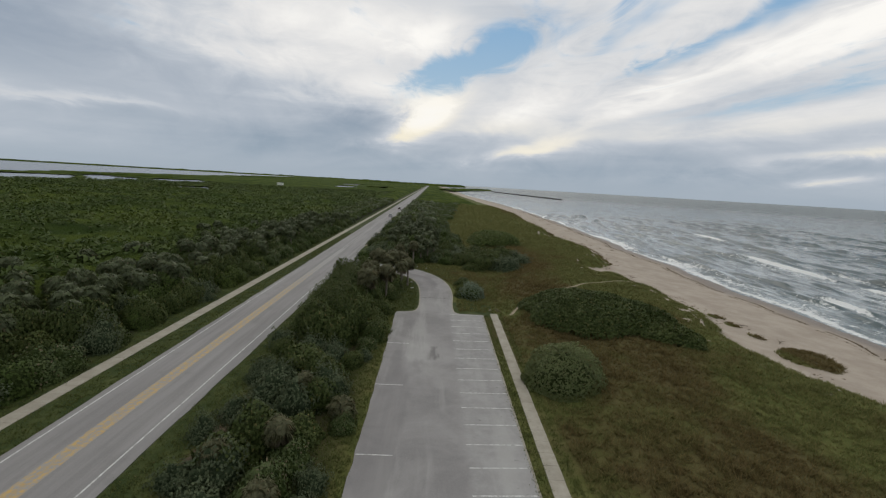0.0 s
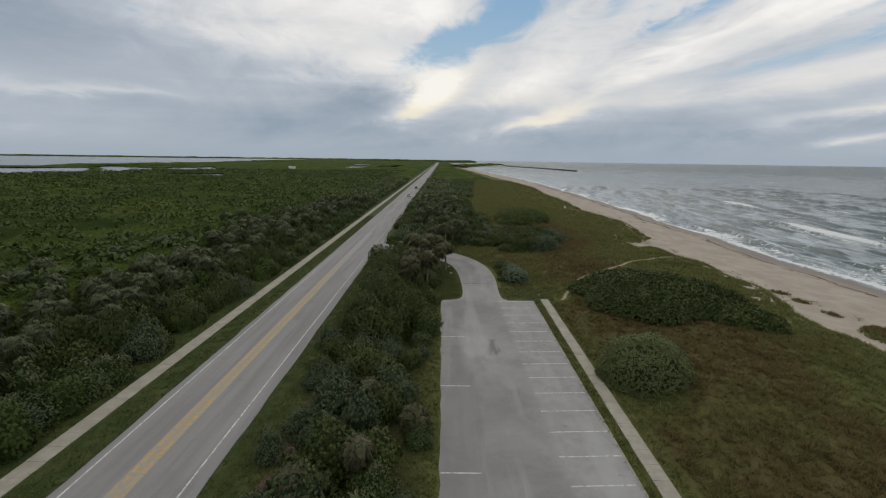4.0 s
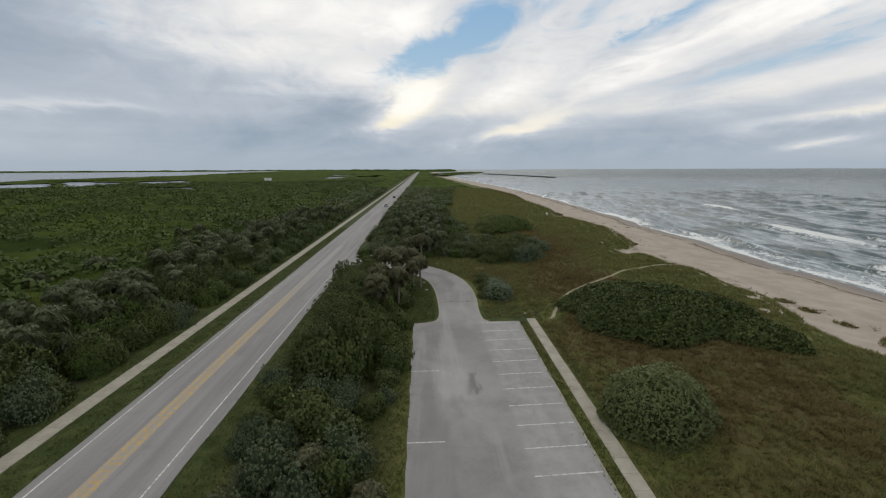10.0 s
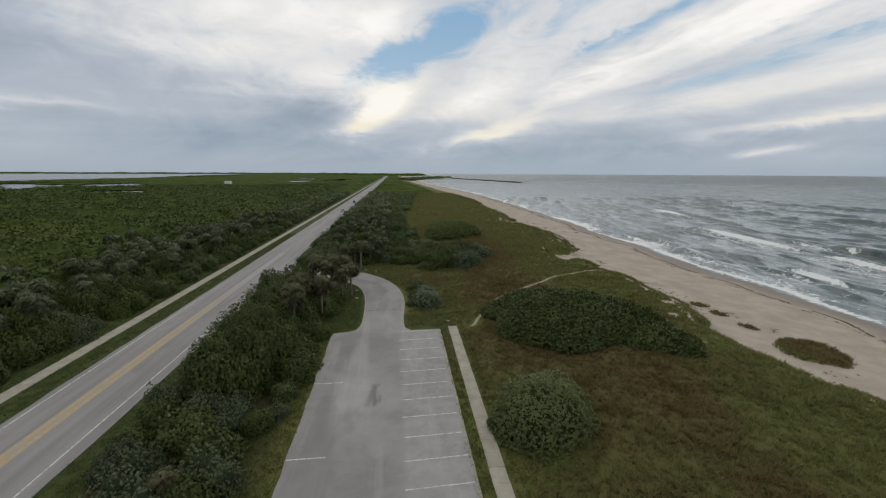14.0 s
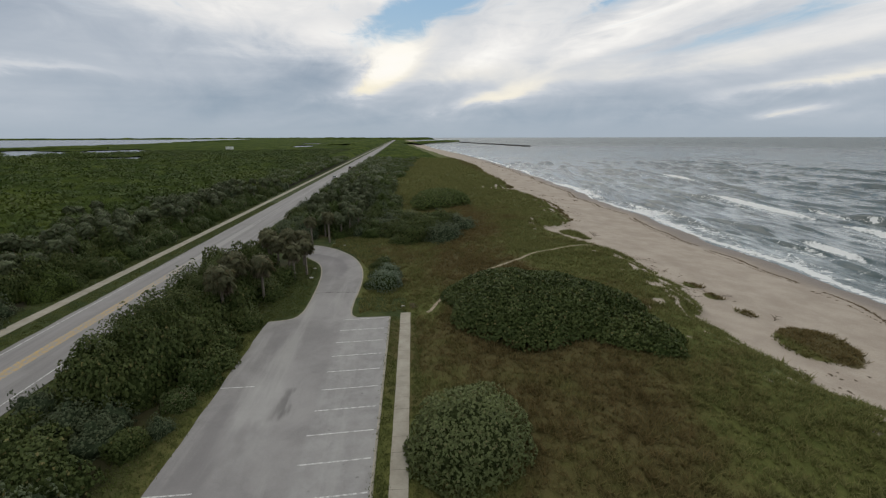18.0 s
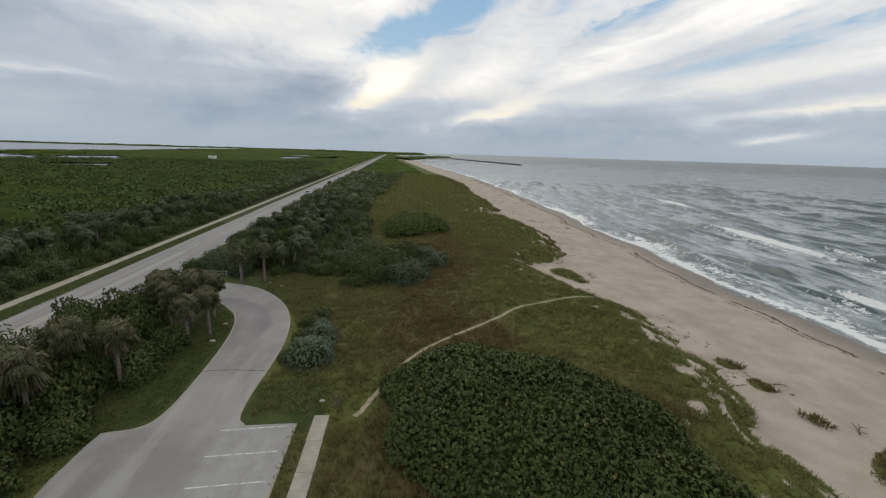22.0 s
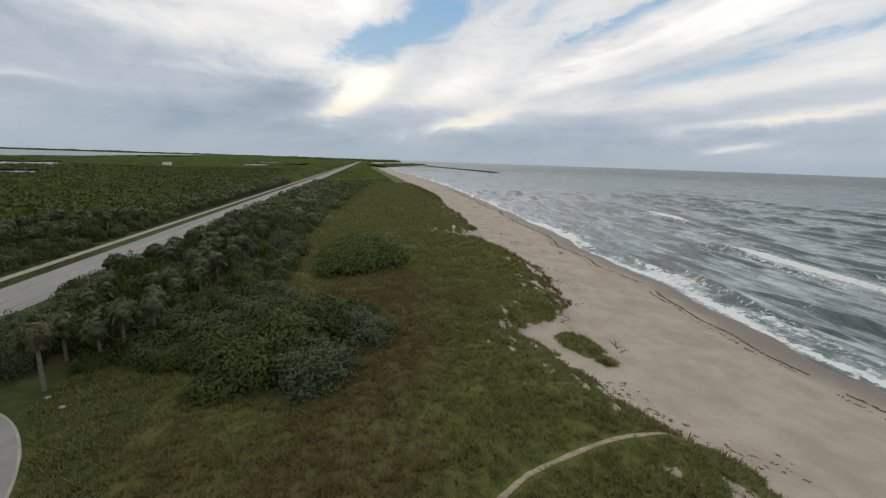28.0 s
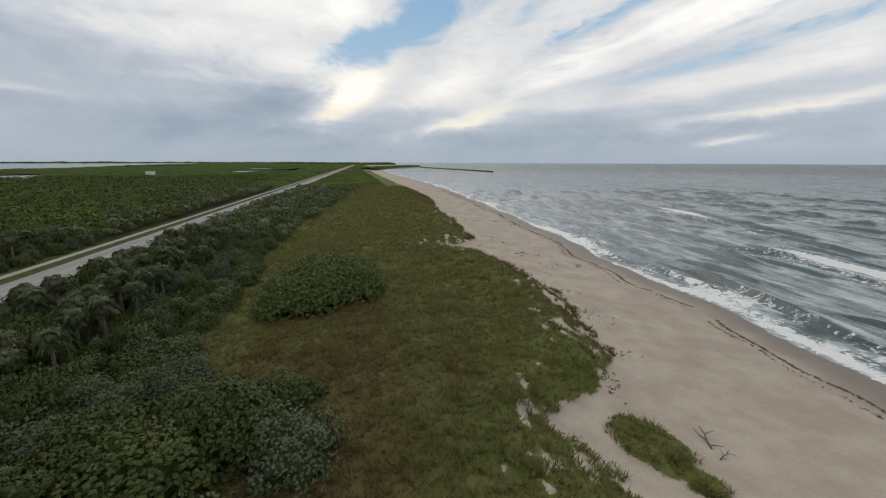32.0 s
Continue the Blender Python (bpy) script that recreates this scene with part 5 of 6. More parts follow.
def verge_grass():
    """Short rough grass on the cut verges and round the drive."""
    rng = np.random.default_rng(6)
    V, base = [], 0
    for x0, x1, y0, y1, n in ((-29.0, -25.6, -60, 22, 4200), (-40.9, -38.3, -60, 90, 4200), (-44.6, -42.6, -60, 90, 2600), (-17.5, -14.1, -60, 0, 4200), (-16.5, -10.4, 0, 26, 3200), (-0.1, 1.0, -60, 0, 1400), (2.45, 3.3, -60, 1, 1200)):
        x, y = rng.uniform(x0, x1, n), rng.uniform(y0, y1, n)
        ok = ~((y > 0) & (x > -17) & (x < -9) & (x > np.interp(y, [0, 1.6, 4.5, 17, 21.8, 25.2], [-13.6, -11.0, -10.7, -11.3, -12.5, -14.7]) - 0.15))
        x, y = x[ok], y[ok]
        x = x + 0.0225 * (y - 0.85) * (x > -1)
        m, k = len(x), 6
        X, Y = np.repeat(x, k) + rng.normal(0, 0.13, m * k), np.repeat(y, k) + rng.normal(0, 0.13, m * k)
        a, h = rng.uniform(0, 2 * math.pi, m * k), rng.uniform(0.06, 0.20, m * k)
        Z, w, lean = height(X, Y) - 0.02, rng.uniform(0.02, 0.05, m * k), h * rng.uniform(0.4, 1.4, m * k)
        V.append(np.stack([np.stack([X - np.sin(a) * w, Y + np.cos(a) * w, Z], 1), np.stack([X + np.sin(a) * w, Y - np.cos(a) * w, Z], 1), np.stack([X + np.cos(a) * lean, Y + np.sin(a) * lean, Z + h], 1)], 1).reshape(-1, 3))
    V = np.concatenate(V)
    ob = new("verge_grass", fast_mesh("verge_grass", V, np.arange(len(V)).reshape(-1, 3), LAWN))
    tagged(ob, "short rough dark green grass on the road verges", "grass", kind="stuff")


verge_grass()

PONDS = [(-52, -40.3, 575, 800), (-39.2, -36.4, 590, 830), (-36.1, -34.3, 610, 800), (-33.6, -28.3, 630, 800), (-33.9, -28.0, 440, 530), (-12.6, -9.8, 830, 960), (-8.4, -5.6, 850, 1000), (-12.0, -8.6, 1120, 1300)]


def water_body(x, y):
    """Above 0 where lagoon or pond lies, by bearing and distance from the lot."""
    b = np.degrees(np.arctan2(x + 13, y + 53)) + 1.0 * fnoise(x, y, 0.03, 1.0, 3)
    d = np.hypot(x + 13, y + 53) * (1 + 0.05 * fnoise(x, y, 0.02, 3.0, 3))
    w = np.full_like(x, -1.0, dtype=float)
    for b0, b1, d0, d1 in PONDS:
        w = np.maximum(w, np.minimum(np.minimum(b - b0, b1 - b), np.minimum(d - d0, d1 - d) / 25))
    near = np.interp(b, [-90, -45, -40, -36, -33, -28.5, -24.5, -18, -12], [900, 900, 1060, 1150, 1230, 1430, 1800, 2600, 5000])
    return np.maximum(w, (d - near) / 40)


def far_woods():
    def top(x, y):
        h = 3.0 + 0.9 * fnoise(x, y, 0.20, 1.0, 3) + 1.0 * fnoise(x, y, 0.05, 4.0, 2)
        h = h * (1 - 0.5 * step(y, 260, 420) * step(-x, 100, 220)) + 2.0 * step(y, 1100, 2400)
        rim = np.where(y > 332, 45.5, 60.0)
        return h * step(-x, rim, rim + 5) - 0.5
    ob = grid_mesh("far_woods", axis((-3600, -900, 60), (-900, -300, 7), (-300, -44, 2.4)), axis((-90, 300, 2.6), (300, 900, 6), (900, 1600, 14), (1600, 4200, 60)), top, CANOPY,
                   keep=lambda x, y: (water_body(x, y) < 0) & (x > -0.95 * (y + 900)))
    tagged(ob, "green mangrove canopy stretching to the horizon", "forest", kind="stuff")
    # rounded crowns rising out of the canopy
    rng = np.random.default_rng(8)
    n = 8500
    x = -66 - 330 * rng.random(n) ** 1.5
    y = rng.uniform(-70, 560, n)
    ok = water_body(x, y) < -0.1
    x, y = x[ok], y[ok]
    n = len(x)
    r = rng.uniform(1.4, 2.9, n) * (1 + 0.5 * step(-x, 120, 380))
    per = 28
    d = unit(rng.normal(0, 1, (n * per, 3)))
    d[:, 2] = np.abs(d[:, 2])
    R = np.repeat(r, per)
    base = np.stack([x, y, top(x, y) - 0.35 * r + rng.uniform(-0.5, 0.7, n)], 1)
    c = np.repeat(base, per, 0) + d * R[:, None] * np.array([1, 1, 0.8])
    s = 0.44 * R
    v, f = leaves(c, d * 0.6 + np.array([0, 0, 0.2]), s, s * 0.7, rng)
    lv = new("mangrove_crowns", fast_mesh("mangrove_crowns", v, f, MANGROVE, normals=np.repeat(unit(d + np.array([0, 0, 0.55]) + rng.normal(0, 0.12, d.shape)), 4, 0)))
    tagged(lv, "rounded leafy crowns of the mangrove wood", "forest", kind="stuff")


far_woods()


def far_scrub():
    def top(x, y):
        d = np.minimum(np.minimum(x + 27.5, -(x - veg_edge(y) + 12)), (y - 316 + 6 * np.sin(x * 0.3)) / 5)
        return 0.3 + (2.6 + 0.9 * fnoise(x, y, 0.22, 2.0, 3)) * step(d, 0, 5) - 0.5
    ob = grid_mesh("far_scrub", axis((-27, 50, 2.2)), axis((318, 700, 3), (700, 1900, 14)), top, CANOPY, keep=lambda x, y: x < veg_edge(y) - 12)
    tagged(ob, "low green scrub between road and beach in the distance", "forest", kind="stuff")


far_scrub()

lagoon = mesh_object("lagoon", [(-4800, 300, -0.12), (-75, 300, -0.12), (-75, 4800, -0.12), (-4800, 4800, -0.12)], [(0, 1, 2, 3)], LAGOON)
tagged(lagoon, "pale still lagoon water beyond the mangroves", "lagoon", kind="structure")

# ---- paths, fittings, litter and distance ----
def box_bm(sx, sy, sz, bevel=0.0):
    bm = bmesh.new()
    bmesh.ops.create_cube(bm, size=1.0)
    bmesh.ops.scale(bm, vec=(sx, sy, sz), verts=bm.verts)
    if bevel:
        bmesh.ops.bevel(bm, geom=bm.edges[:], offset=bevel, segments=1, affect="EDGES")
    return bm


def mesh_of(name, bm, mat):
    me = bpy.data.meshes.new(name)
    bm.to_mesh(me)
    bm.free()
    me.materials.append(mat)
    return me


def plain(name, colour, rough=0.6, spec=0.4, vary=0.25, **kw):
    def build(n, b):
        g = n.noise(place(n), 6.0, 5.0, 0.7)
        n.put(b.inputs["Base Color"], n.mix(n.ramp(g, 0.3, 0.75), tuple(c * (1 - vary) for c in colour), tuple(min(1, c * (1 + vary * 0.5)) for c in colour)))
    return material(name, build, rough, spec, **kw)


def slab_path(name, x, width, y0, y1, pitch, z, label, slope=0.0):
    """A concrete path of separate slabs along the road."""
    e = new(name)
    e.location = (x, y0, 0)
    tagged(e, label, "path", kind="structure")
    me = mesh_of("slab", box_bm(width, pitch - 0.012, 0.12, 0.008), CONCRETE)
    k = 0
    while y0 + (k + 0.5) * pitch < y1:
        o = new("slab", me)
        o.parent = e
        o.location = (slope * ((k + 0.5) * pitch + y0 - y1) + veg_rng.uniform(-0.012, 0.012), (k + 0.5) * pitch, z - 0.06 + veg_rng.uniform(-0.004, 0.004))
        o.rotation_euler = (veg_rng.uniform(-0.002, 0.002), 0, -slope + veg_rng.uniform(-0.003, 0.003))
        k += 1
    return e


slab_path("walkway", 1.72, 1.18, -110.0, 0.85, 1.52, 0.06, "narrow pale concrete walkway beside the parking lot", 0.0255)
bike = slab_path("shared_path", -41.75, 1.5, -80.0, 180.0, 1.52, 0.06, "pale concrete path running along the road verge")
rest = strip("far_path", -42.5, -41.0, 180.0, ROAD_END, 0.06, CONCRETE, 6.0, 0.02, None, 0.1)
tagged(rest, "pale concrete path running into the distance", "path", kind="structure")


def edging(line, side):
    """A pale sandy lip along the edge of the drive."""
    v, f = [], []
    for i, (x, y) in enumerate(line):
        a, b = line[max(i - 1, 0)], line[min(i + 1, len(line) - 1)]
        d = Vector((b[0] - a[0], b[1] - a[1])).normalized()
        for w, z in ((-0.04, 0.052), (0.10, 0.058), (0.15, 0.0)):
            v.append((x + side * d.y * w, y - side * d.x * w, z))
    f = [(3 * i + k, 3 * i + 3 + k, 3 * i + 4 + k, 3 * i + 1 + k) for i in range(len(line) - 1) for k in range(2)]
    return mesh_object("edging", v, f, CONCRETE, lot)


TAR = plain("tar_seam", (0.07, 0.066, 0.064), 0.8, 0.2, 0.3)
seam = smooth_line([(-10.4, 8.45), (-9.0, 8.62), (-7.4, 8.55), (-6.0, 8.4), (-4.8, 8.3)])
mesh_object("seam", [(x, y + k * 0.045 * (1 + 0.5 * math.sin(5 * x)), 0.0495) for x, y in seam for k in (-1, 1)], [(2 * i, 2 * i + 2, 2 * i + 3, 2 * i + 1) for i in range(len(seam) - 1)], TAR, lot)
edging(outer[:-8], 1)
edging(inner[12:], 1)
edging([(-0.15 - 0.018 * 3.5 * k, 0.1 - 3.5 * k) for k in range(20)][::-1], 1)


def m_path_sand(n, b):
    p = place(n)
    g = n.noise(p, 3.0, 5.0, 0.7)
    n.put(b.inputs["Base Color"], n.mix(n.ramp(g, 0.3, 0.7), (0.22, 0.18, 0.125), (0.40, 0.345, 0.26)))
    bump(n, b, g, 0.5, 0.05)


PATH_SAND = material("trodden_sand", m_path_sand, 0.95, 0.1)


def footpath(name, line, width, seed, label):
    rnd = random.Random(seed)
    v, f = [], []
    for i, (x, y) in enumerate(line):
        a, b = line[max(i - 1, 0)], line[min(i + 1, len(line) - 1)]
        d = np.array([b[0] - a[0], b[1] - a[1]])
        d /= np.linalg.norm(d)
        for s in (-1, -0.35, 0.35, 1):
            w = s * width * rnd.uniform(0.75, 1.25) * (0.8 if x > 22.5 else 1.0)
            px, py = x - d[1] * w, y + d[0] * w
            v.append((px, py, float(height(px, py)) + (0.05 if abs(s) < 0.5 else 0.02)))
    for i in range(len(line) - 1):
        f += [(4 * i + k, 4 * i + 4 + k, 4 * i + 5 + k, 4 * i + 1 + k) for k in range(3)]
    return tagged(mesh_object(name, v, f, PATH_SAND, smooth=True), label, "path", kind="structure")


footpath("footpath", PATH_LINE, 0.23, 3, "narrow trodden sand footpath winding over the dune")
footpath("side_footpath", smooth_line([(-8.0, 92.0), (-2.0, 90.0), (3.5, 91.0)]), 0.4, 4, "faint sand track through dune scrub")

# weed and sticks left by the tide
WEED = plain("dry_weed", (0.145, 0.105, 0.065), 0.9, 0.1, 0.5)
DRIFT = plain("driftwood", (0.16, 0.125, 0.09), 0.9, 0.1, 0.4)


def litter_mesh(name, xs, ys, sizes, rng, mat, long=2.2):
    n = len(xs)
    z = height(xs, ys)
    a = rng.uniform(0, 2 * math.pi, n)
    V, F = [], []
    for k in range(5):
        t = a + rng.normal(0, 1.0, n)
        L, W = sizes * rng.uniform(0.5, 1.0, n) * long, sizes * rng.uniform(0.25, 0.5, n)
        cx, cy = xs + rng.normal(0, 0.5, n) * sizes, ys + rng.normal(0, 0.5, n) * sizes
        c, s = np.cos(t), np.sin(t)
        top = z + sizes * rng.uniform(0.15, 0.5, n)
        q = [np.stack([cx - c * L / 2, cy - s * L / 2, z + 0.004], 1), np.stack([cx + s * W / 2, cy - c * W / 2, z + 0.004], 1), np.stack([cx + c * L / 2, cy + s * L / 2, z + 0.004], 1),
             np.stack([cx - s * W / 2, cy + c * W / 2, z + 0.004], 1), np.stack([cx, cy, top], 1)]
        b = sum(len(v) for v in V)
        V.append(np.stack(q, 1).reshape(-1, 3))
        i = b + np.arange(n)[:, None] * 5
        F.append(np.concatenate([i + np.array([[0, 1, 4]]), i + np.array([[1, 2, 4]]), i + np.array([[2, 3, 4]]), i + np.array([[3, 0, 4]])], 1).reshape(-1, 3))
    return new(name, fast_mesh(name, np.concatenate(V), np.concatenate(F), mat))


def tide_line():
    rng = np.random.default_rng(21)
    y = rng.uniform(-40, 330, 7500)
    x = shore(y) - 6.0 + 0.5 * np.sin(y * 0.21) + 0.3 * np.sin(y * 0.57) + rng.normal(0, 0.15, len(y)) - np.where(rng.random(len(y)) < 0.22, 1.3 + 0.4 * np.sin(y * 0.3), 0)
    keep = fnoise(y, y * 0.3, 0.35, 1.0) > -0.55
    ob = litter_mesh("tide_weed", x[keep], y[keep], rng.uniform(0.06, 0.19, keep.sum()), rng, WEED)
    tagged(ob, "dark dry seaweed strewn along the high tide line", "seaweed", kind="stuff")
    n = 1700
    y = rng.uniform(-25, 120, n)
    x = veg_edge(y) + np.abs(rng.normal(0, 2.6, n))
    keep = (fnoise(x, y, 0.35, 2.0) > 0.15) & (isle(x, y) < -0.2)
    ob = litter_mesh("beach_litter", x[keep], y[keep], rng.uniform(0.06, 0.2, keep.sum()), rng, DRIFT, 3.2)
    tagged(ob, "small dry sticks and leaves on the upper beach", "driftwood", kind="stuff")
    n = 500
    y = rng.uniform(90, 330, n)
    x = rng.uniform(0.15, 0.85, n) * (shore(y) - veg_edge(y)) + veg_edge(y)
    keep = fnoise(x, y, 0.2, 4.0) > 0.3
    ob = litter_mesh("far_beach_litter", x[keep], y[keep], rng.uniform(0.2, 0.5, keep.sum()), rng, WEED)
    tagged(ob, "scattered dark weed clumps on the far beach", "seaweed", kind="stuff")


tide_line()


def limb_bm(points, r0, r1, sides=6):
    """A tapered limb through the points."""
    bm = bmesh.new()
    rings = []
    for i, p in enumerate(points):
        t = i / (len(points) - 1)
        d = Vector(points[min(i + 1, len(points) - 1)]) - Vector(points[max(i - 1, 0)])
        q = d.to_track_quat("Z", "Y")
        r = r0 + (r1 - r0) * t
        rings.append([bm.verts.new(Vector(p) + q @ Vector((r * math.cos(2 * math.pi * k / sides), r * math.sin(2 * math.pi * k / sides), 0))) for k in range(sides)])
    for a, b in zip(rings, rings[1:]):
        for k in range(sides):
            bm.faces.new((a[k], a[(k + 1) % sides], b[(k + 1) % sides], b[k]))
    bm.faces.new(rings[0][::-1])
    bm.faces.new(rings[-1])
    return bm


def driftwood(x, y, turn, scale, label):
    e = new("driftwood_branch")
    e.matrix_basis = pose(x, y, float(height(x, y)), 0, 0, turn)
    s = scale
    part("limb", limb_bm([(-1.3 * s, 0, 0.06), (-0.4 * s, 0.1 * s, 0.14), (0.5 * s, 0, 0.2), (1.3 * s, 0.25 * s, 0.42 * s)], 0.10 * s, 0.03), DRIFT, e)
    part("twig", limb_bm([(-0.3 * s, 0.1 * s, 0.14), (0.1 * s, 0.6 * s, 0.3), (0.3 * s, 1.0 * s, 0.75 * s)], 0.06 * s, 0.015), DRIFT, e)
    part("twig", limb_bm([(0.5 * s, 0, 0.2), (0.8 * s, -0.4 * s, 0.25), (1.2 * s, -0.9 * s, 0.15)], 0.05 * s, 0.015), DRIFT, e)
    part("twig", limb_bm([(-0.8 * s, 0.05, 0.1), (-1.1 * s, -0.5 * s, 0.3), (-1.5 * s, -0.8 * s, 0.6 * s)], 0.05 * s, 0.012), DRIFT, e)
    return tagged(e, label, "driftwood")


driftwood(44.5, 42.6, 65, 0.9, "forked grey driftwood branch lying on pale sand")
driftwood(44.2, 40.6, 20, 0.5, "small forked driftwood branch lying on sand")
driftwood(47.0, -2.5, 40, 0.6, "weathered driftwood branch beside a grassy sand mound")
driftwood(45.8, 4.0, -30, 0.45, "thin weathered driftwood branch on the upper beach")

# white swing gate where the drive nears the road
WHITE_METAL = plain("white_gate_paint", (0.40, 0.38, 0.34), 0.5, 0.4, 0.15)
gate = new("swing_gate")
gate.location = (-19.6, 38.9, 0)
for k, (a, b) in enumerate((((0, 0, 0.95), (-5.0, 0.4, 0.95)), ((0, 0, 0.45), (-5.0, 0.4, 0.9)))):
    part("rail", limb_bm([a, tuple((p + q) / 2 for p, q in zip(a, b)), b], 0.05, 0.045, 8), WHITE_METAL, gate)
part("post", limb_bm([(0, 0, -0.2), (0, 0, 0.6), (0, 0, 1.15)], 0.08, 0.08, 8), WHITE_METAL, gate)
part("rest_post", limb_bm([(-4.9, 0.39, -0.2), (-4.9, 0.39, 0.4), (-4.9, 0.39, 0.88)], 0.06, 0.06, 8), WHITE_METAL, gate)
tagged(gate, "weathered off-white metal swing gate standing beside the drive", "gate")

# pale stones by the drive
STONE = plain("pale_stone", (0.42, 0.40, 0.36), 0.9, 0.2, 0.3)


def stone(x, y, r, seed):
    bm = bmesh.new()
    bmesh.ops.create_icosphere(bm, subdivisions=2, radius=r)
    rnd = random.Random(seed)
    for v in bm.verts:
        v.co = Vector((v.co.x * 1.3, v.co.y, v.co.z * 0.6)) * (1 + 0.22 * noise.noise(v.co * (2 / r) + Vector((seed, 0, 0)))) * rnd.uniform(0.95, 1.05)
    ob = new("stone", mesh_of("stone", bm, STONE))
    ob.location = (x, y, float(height(x, y)) + r * 0.25)
    return tagged(ob, "pale weathered stone lying in mown grass", "stone", "stones beside the drive")


for k, (x, y, r) in enumerate(((-12.2, 15.0, 0.24), (-12.6, 19.6, 0.2), (-9.8, 33.9, 0.22), (-11.9, 35.6, 0.2), (1.4, 2.9, 0.2))):
    stone(x, y, r, k)

# two cars far up the road
GLASS = plain("dark_glass", (0.02, 0.024, 0.028), 0.08, 0.6, 0.1)
TYRE = plain("tyre_rubber", (0.02, 0.02, 0.02), 0.85, 0.2, 0.3)
LAMP_RED = plain("red_lamp", (0.30, 0.02, 0.015), 0.3, 0.5, 0.2)


def car(x, y, paintwork, label):
    e = new("car")
    e.location = (x, y, 0.03)
    bm = box_bm(1.78, 4.4, 0.62, 0.14)
    bmesh.ops.translate(bm, verts=bm.verts, vec=(0, 0, 0.62))
    body = part("body", bm, paintwork, e)
    bm = box_bm(1.5, 2.3, 0.55, 0.1)
    for v in bm.verts:
        if v.co.z > 0:
            v.co.x *= 0.84
            v.co.y *= 0.72
    bmesh.ops.translate(bm, verts=bm.verts, vec=(0, -0.25, 1.16))
    part("cabin", bm, GLASS, e, "dark glazed cabin")
    bm = box_bm(1.24, 1.55, 0.05, 0.02)
    bmesh.ops.translate(bm, verts=bm.verts, vec=(0, -0.25, 1.46))
    part("roof", bm, paintwork, e)
    for sx in (-1, 1):
        for sy in (-1.35, 1.35):
            bm = bmesh.new()
            bmesh.ops.create_cone(bm, cap_ends=True, segments=16, radius1=0.32, radius2=0.32, depth=0.22)
            bmesh.ops.rotate(bm, verts=bm.verts, matrix=Matrix.Rotation(radians(90), 3, "Y"))
            bmesh.ops.translate(bm, verts=bm.verts, vec=(sx * 0.8, sy, 0.32))
            part("wheel", bm, TYRE, e)
        bm = box_bm(0.34, 0.06, 0.18, 0.02)
        bmesh.ops.translate(bm, verts=bm.verts, vec=(sx * 0.66, -2.2, 0.8))
        part("tail_light", bm, LAMP_RED, body)
    return tagged(e, label, "car", "cars on the road")


car(-32.0, 168.0, plain("silver_car_paint", (0.42, 0.43, 0.44), 0.3, 0.6, 0.1), "silver car driving along the two-lane road")
car(-32.0, 232.0, plain("dark_car_paint", (0.035, 0.03, 0.03), 0.3, 0.6, 0.1), "dark car driving along the two-lane road")

# sandy pull-out beside the road
pull = closed_sheet("pull_out", smooth_line([(-29.3, 62), (-27.0, 66), (-26.2, 74), (-27.0, 90), (-29.3, 100)]), 0.02, PATH_SAND, 0.06)
tagged(pull, "sandy pull-out beside the road", "pull-out", kind="structure")

# jetty far up the beach
ROCK = plain("jetty_rock", (0.075, 0.072, 0.068), 0.9, 0.2, 0.5)


def jetty():
    rng = np.random.default_rng(31)
    e = new("jetty")
    a, b = np.array([205.0, 1440.0]), np.array([279.0, 862.0])
    n = 110
    rock = []
    for k in range(3):
        bm = bmesh.new()
        bmesh.ops.create_icosphere(bm, subdivisions=1, radius=1.0)
        for v in bm.verts:
            v.co *= 1 + 0.3 * noise.noise(v.co * 1.7 + Vector((k * 5, 0, 0)))
        rock.append(mesh_of("boulder", bm, ROCK))
    for i in range(n):
        t = (i + 0.5) / n
        c = a + (b - a) * t
        for s in (-2.4, 0.2, 2.6):
            o = new("boulder", rock[int(rng.integers(3))])
            o.parent = e
            o.location = (c[0] + s + rng.normal(0, 0.5), c[1] + rng.normal(0, 1.0), SEA_Z + rng.uniform(-0.1, 0.9) + (0.9 if abs(s) < 1 else 0))
            o.scale = (rng.uniform(1.6, 2.6), rng.uniform(2.6, 4.0), rng.uniform(1.2, 1.9))
            o.rotation_euler = (0, 0, rng.uniform(0, 6))
    tagged(e, "long low jetty of dark boulders running into the sea", "jetty")


jetty()

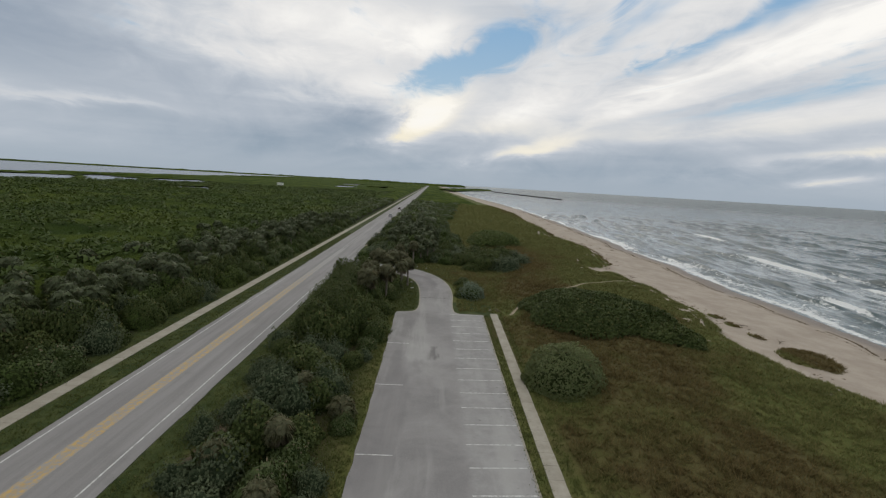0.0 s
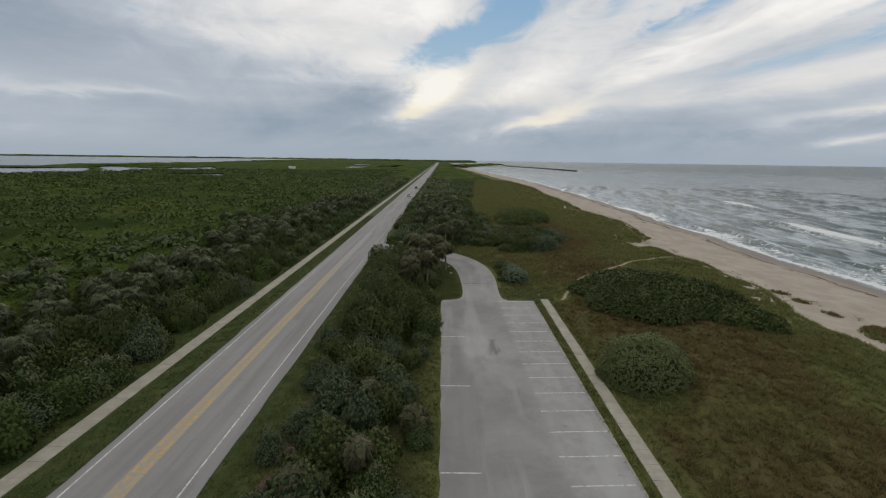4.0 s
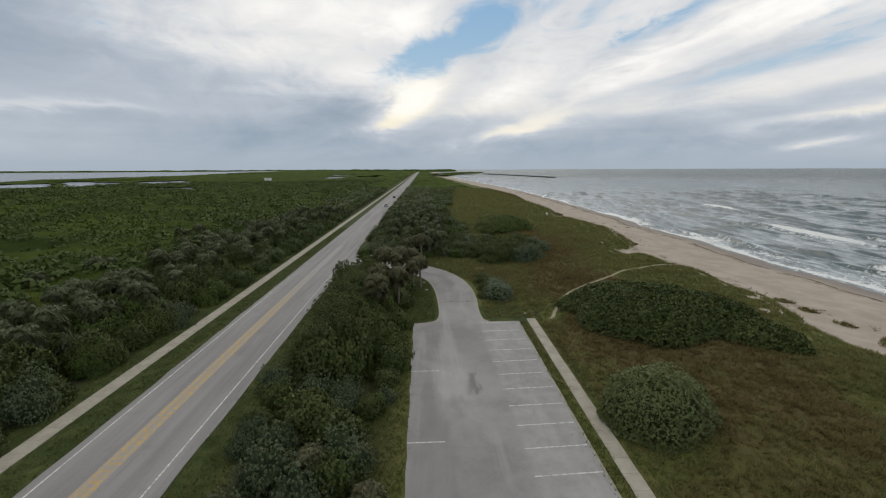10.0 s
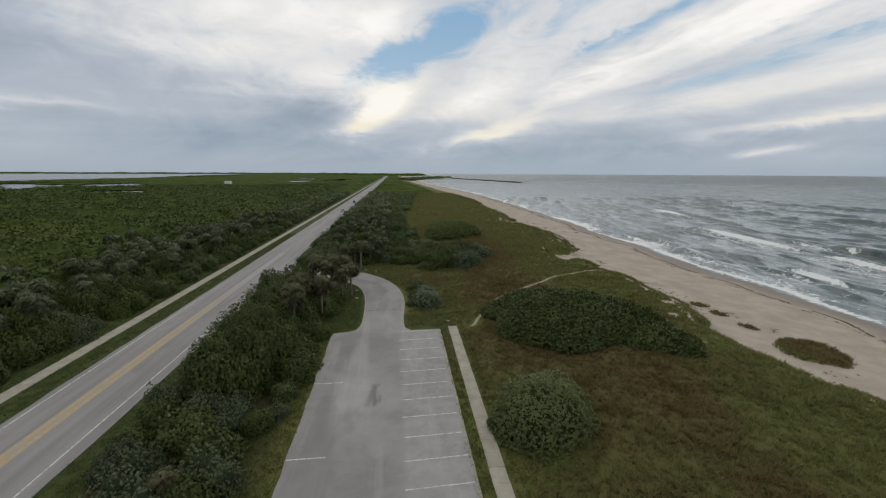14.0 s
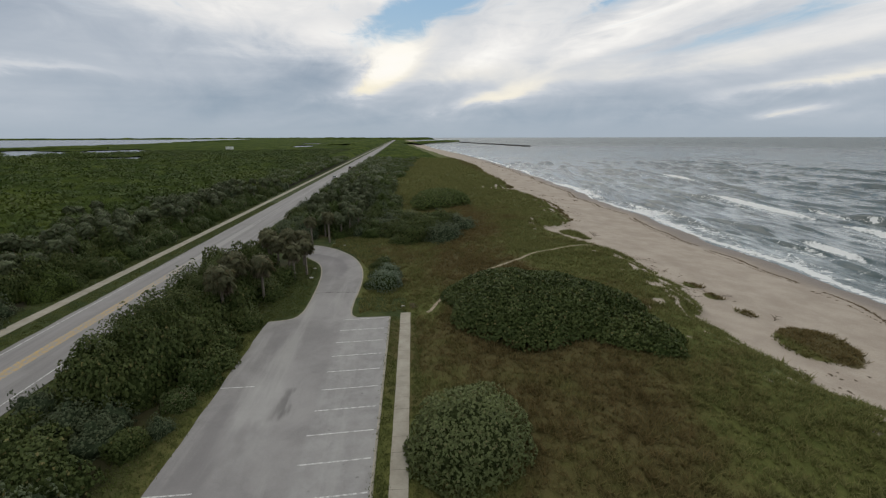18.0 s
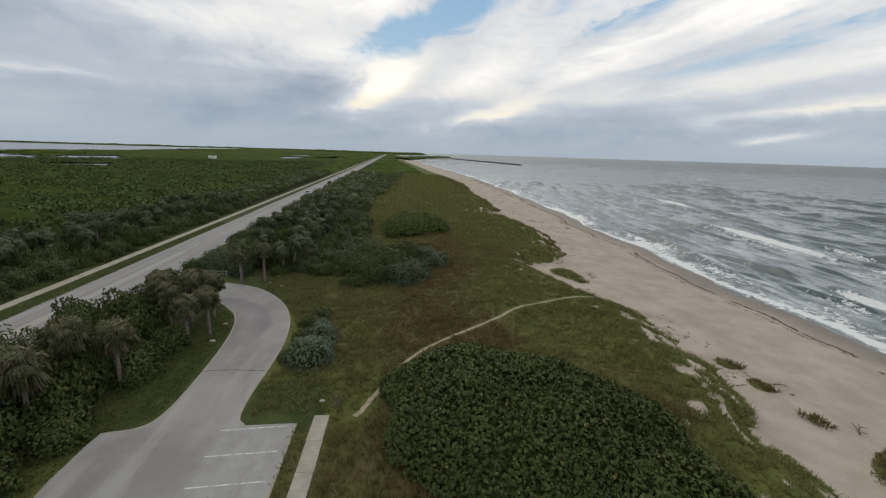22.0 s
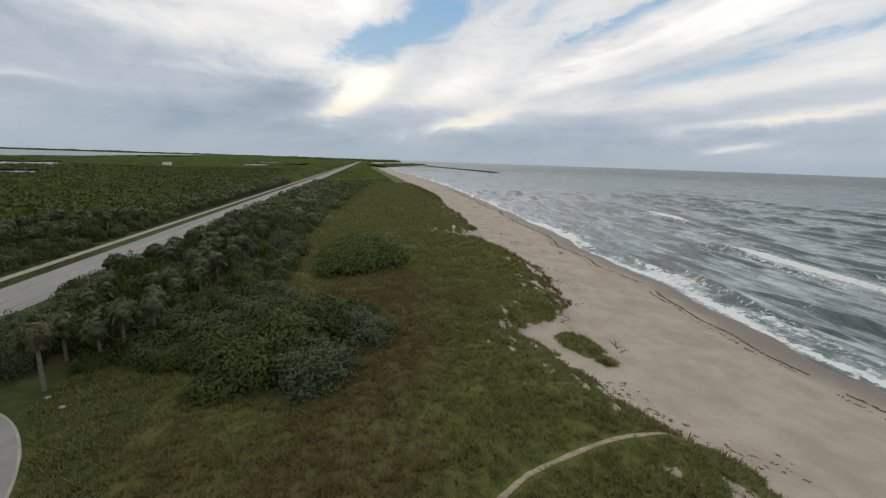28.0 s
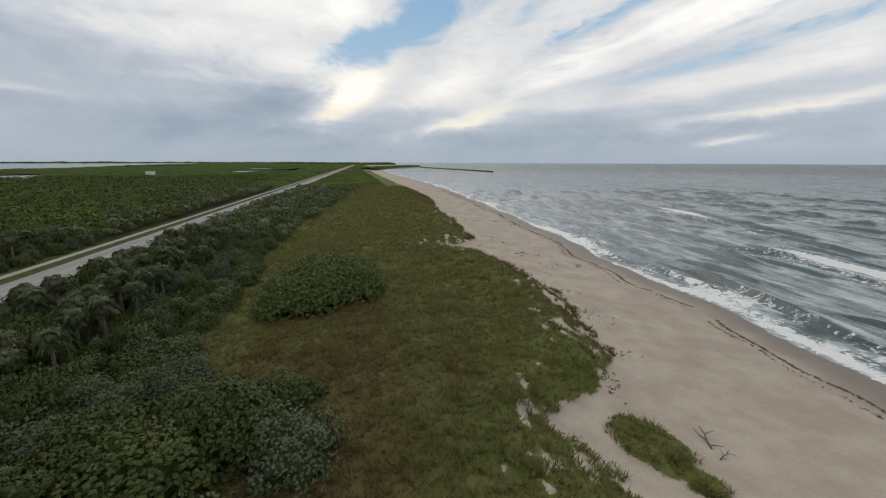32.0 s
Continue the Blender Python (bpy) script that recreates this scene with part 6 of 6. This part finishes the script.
# small white building in the flats
hut = new("white_building")
hut.location = (-262, 638, 0)
HUT = plain("white_render", (0.72, 0.72, 0.70), 0.8, 0.2, 0.1)
bm = box_bm(9.0, 7.0, 4.4, 0.05)
bmesh.ops.translate(bm, verts=bm.verts, vec=(0, 0, 2.2))
part("wall", bm, HUT, hut)
bm = box_bm(9.8, 7.8, 0.35, 0.05)
bmesh.ops.translate(bm, verts=bm.verts, vec=(0, 0, 4.58))
part("roof", bm, HUT, hut)
tagged(hut, "small white flat-roofed building among mangroves", "building")


def ridge(name, line, tall, deep, seed, label, mat=None):
    """A far belt of trees: a lumpy bank along a line."""
    pts = smooth_line(line, 40)
    P = np.array(pts)
    rows = [(-1.0, -0.5), (-0.7, 0.75), (-0.2, 1.0), (0.4, 0.85), (1.0, -0.5)]
    v = []
    for i, (x, y) in enumerate(pts):
        d = P[min(i + 1, len(P) - 1)] - P[max(i - 1, 0)]
        d = d / np.linalg.norm(d)
        for s, h in rows:
            z = -0.5 if h < 0 else h * tall * (0.75 + 0.3 * float(fnoise(np.array([i * 1.0]), np.array([s * 9]), 0.9, seed, 3)[0]))
            v.append((x - d[1] * s * deep, y + d[0] * s * deep, z))
    k = len(rows)
    f = [(i * k + j, (i + 1) * k + j, (i + 1) * k + j + 1, i * k + j + 1) for i in range(len(pts) - 1) for j in range(k - 1)]
    return tagged(mesh_object(name, v, f, mat or CANOPY), label, "forest", kind="stuff")


ridge("far_shore_trees", [(-3900, 1500), (-2500, 2350), (-1500, 2800), (-900, 3300), (-300, 3500)], 11, 40, 1.0, "dark wooded shore on the far side of the lagoon")
ridge("headland_trees", [(20, 980), (40, 1150), (95, 1330), (190, 1500)], 6.5, 26, 2.0, "dark trees on the far headland beside the jetty")
ridge("road_end_trees", [(-420, 2300), (-120, 2240), (-30, 2190), (60, 2200), (150, 2350)], 14, 40, 3.0, "dark trees closing the far end of the road")
ridge("lagoon_isle_trees", [(-600, 640), (-540, 660), (-470, 690)], 5, 10, 4.0, "mangrove islet in the lagoon shallows")
ridge("lagoon_isle_trees", [(-660, 1380), (-620, 1500), (-600, 1720)], 6, 14, 5.0, "dark mangrove islet far out in the lagoon")
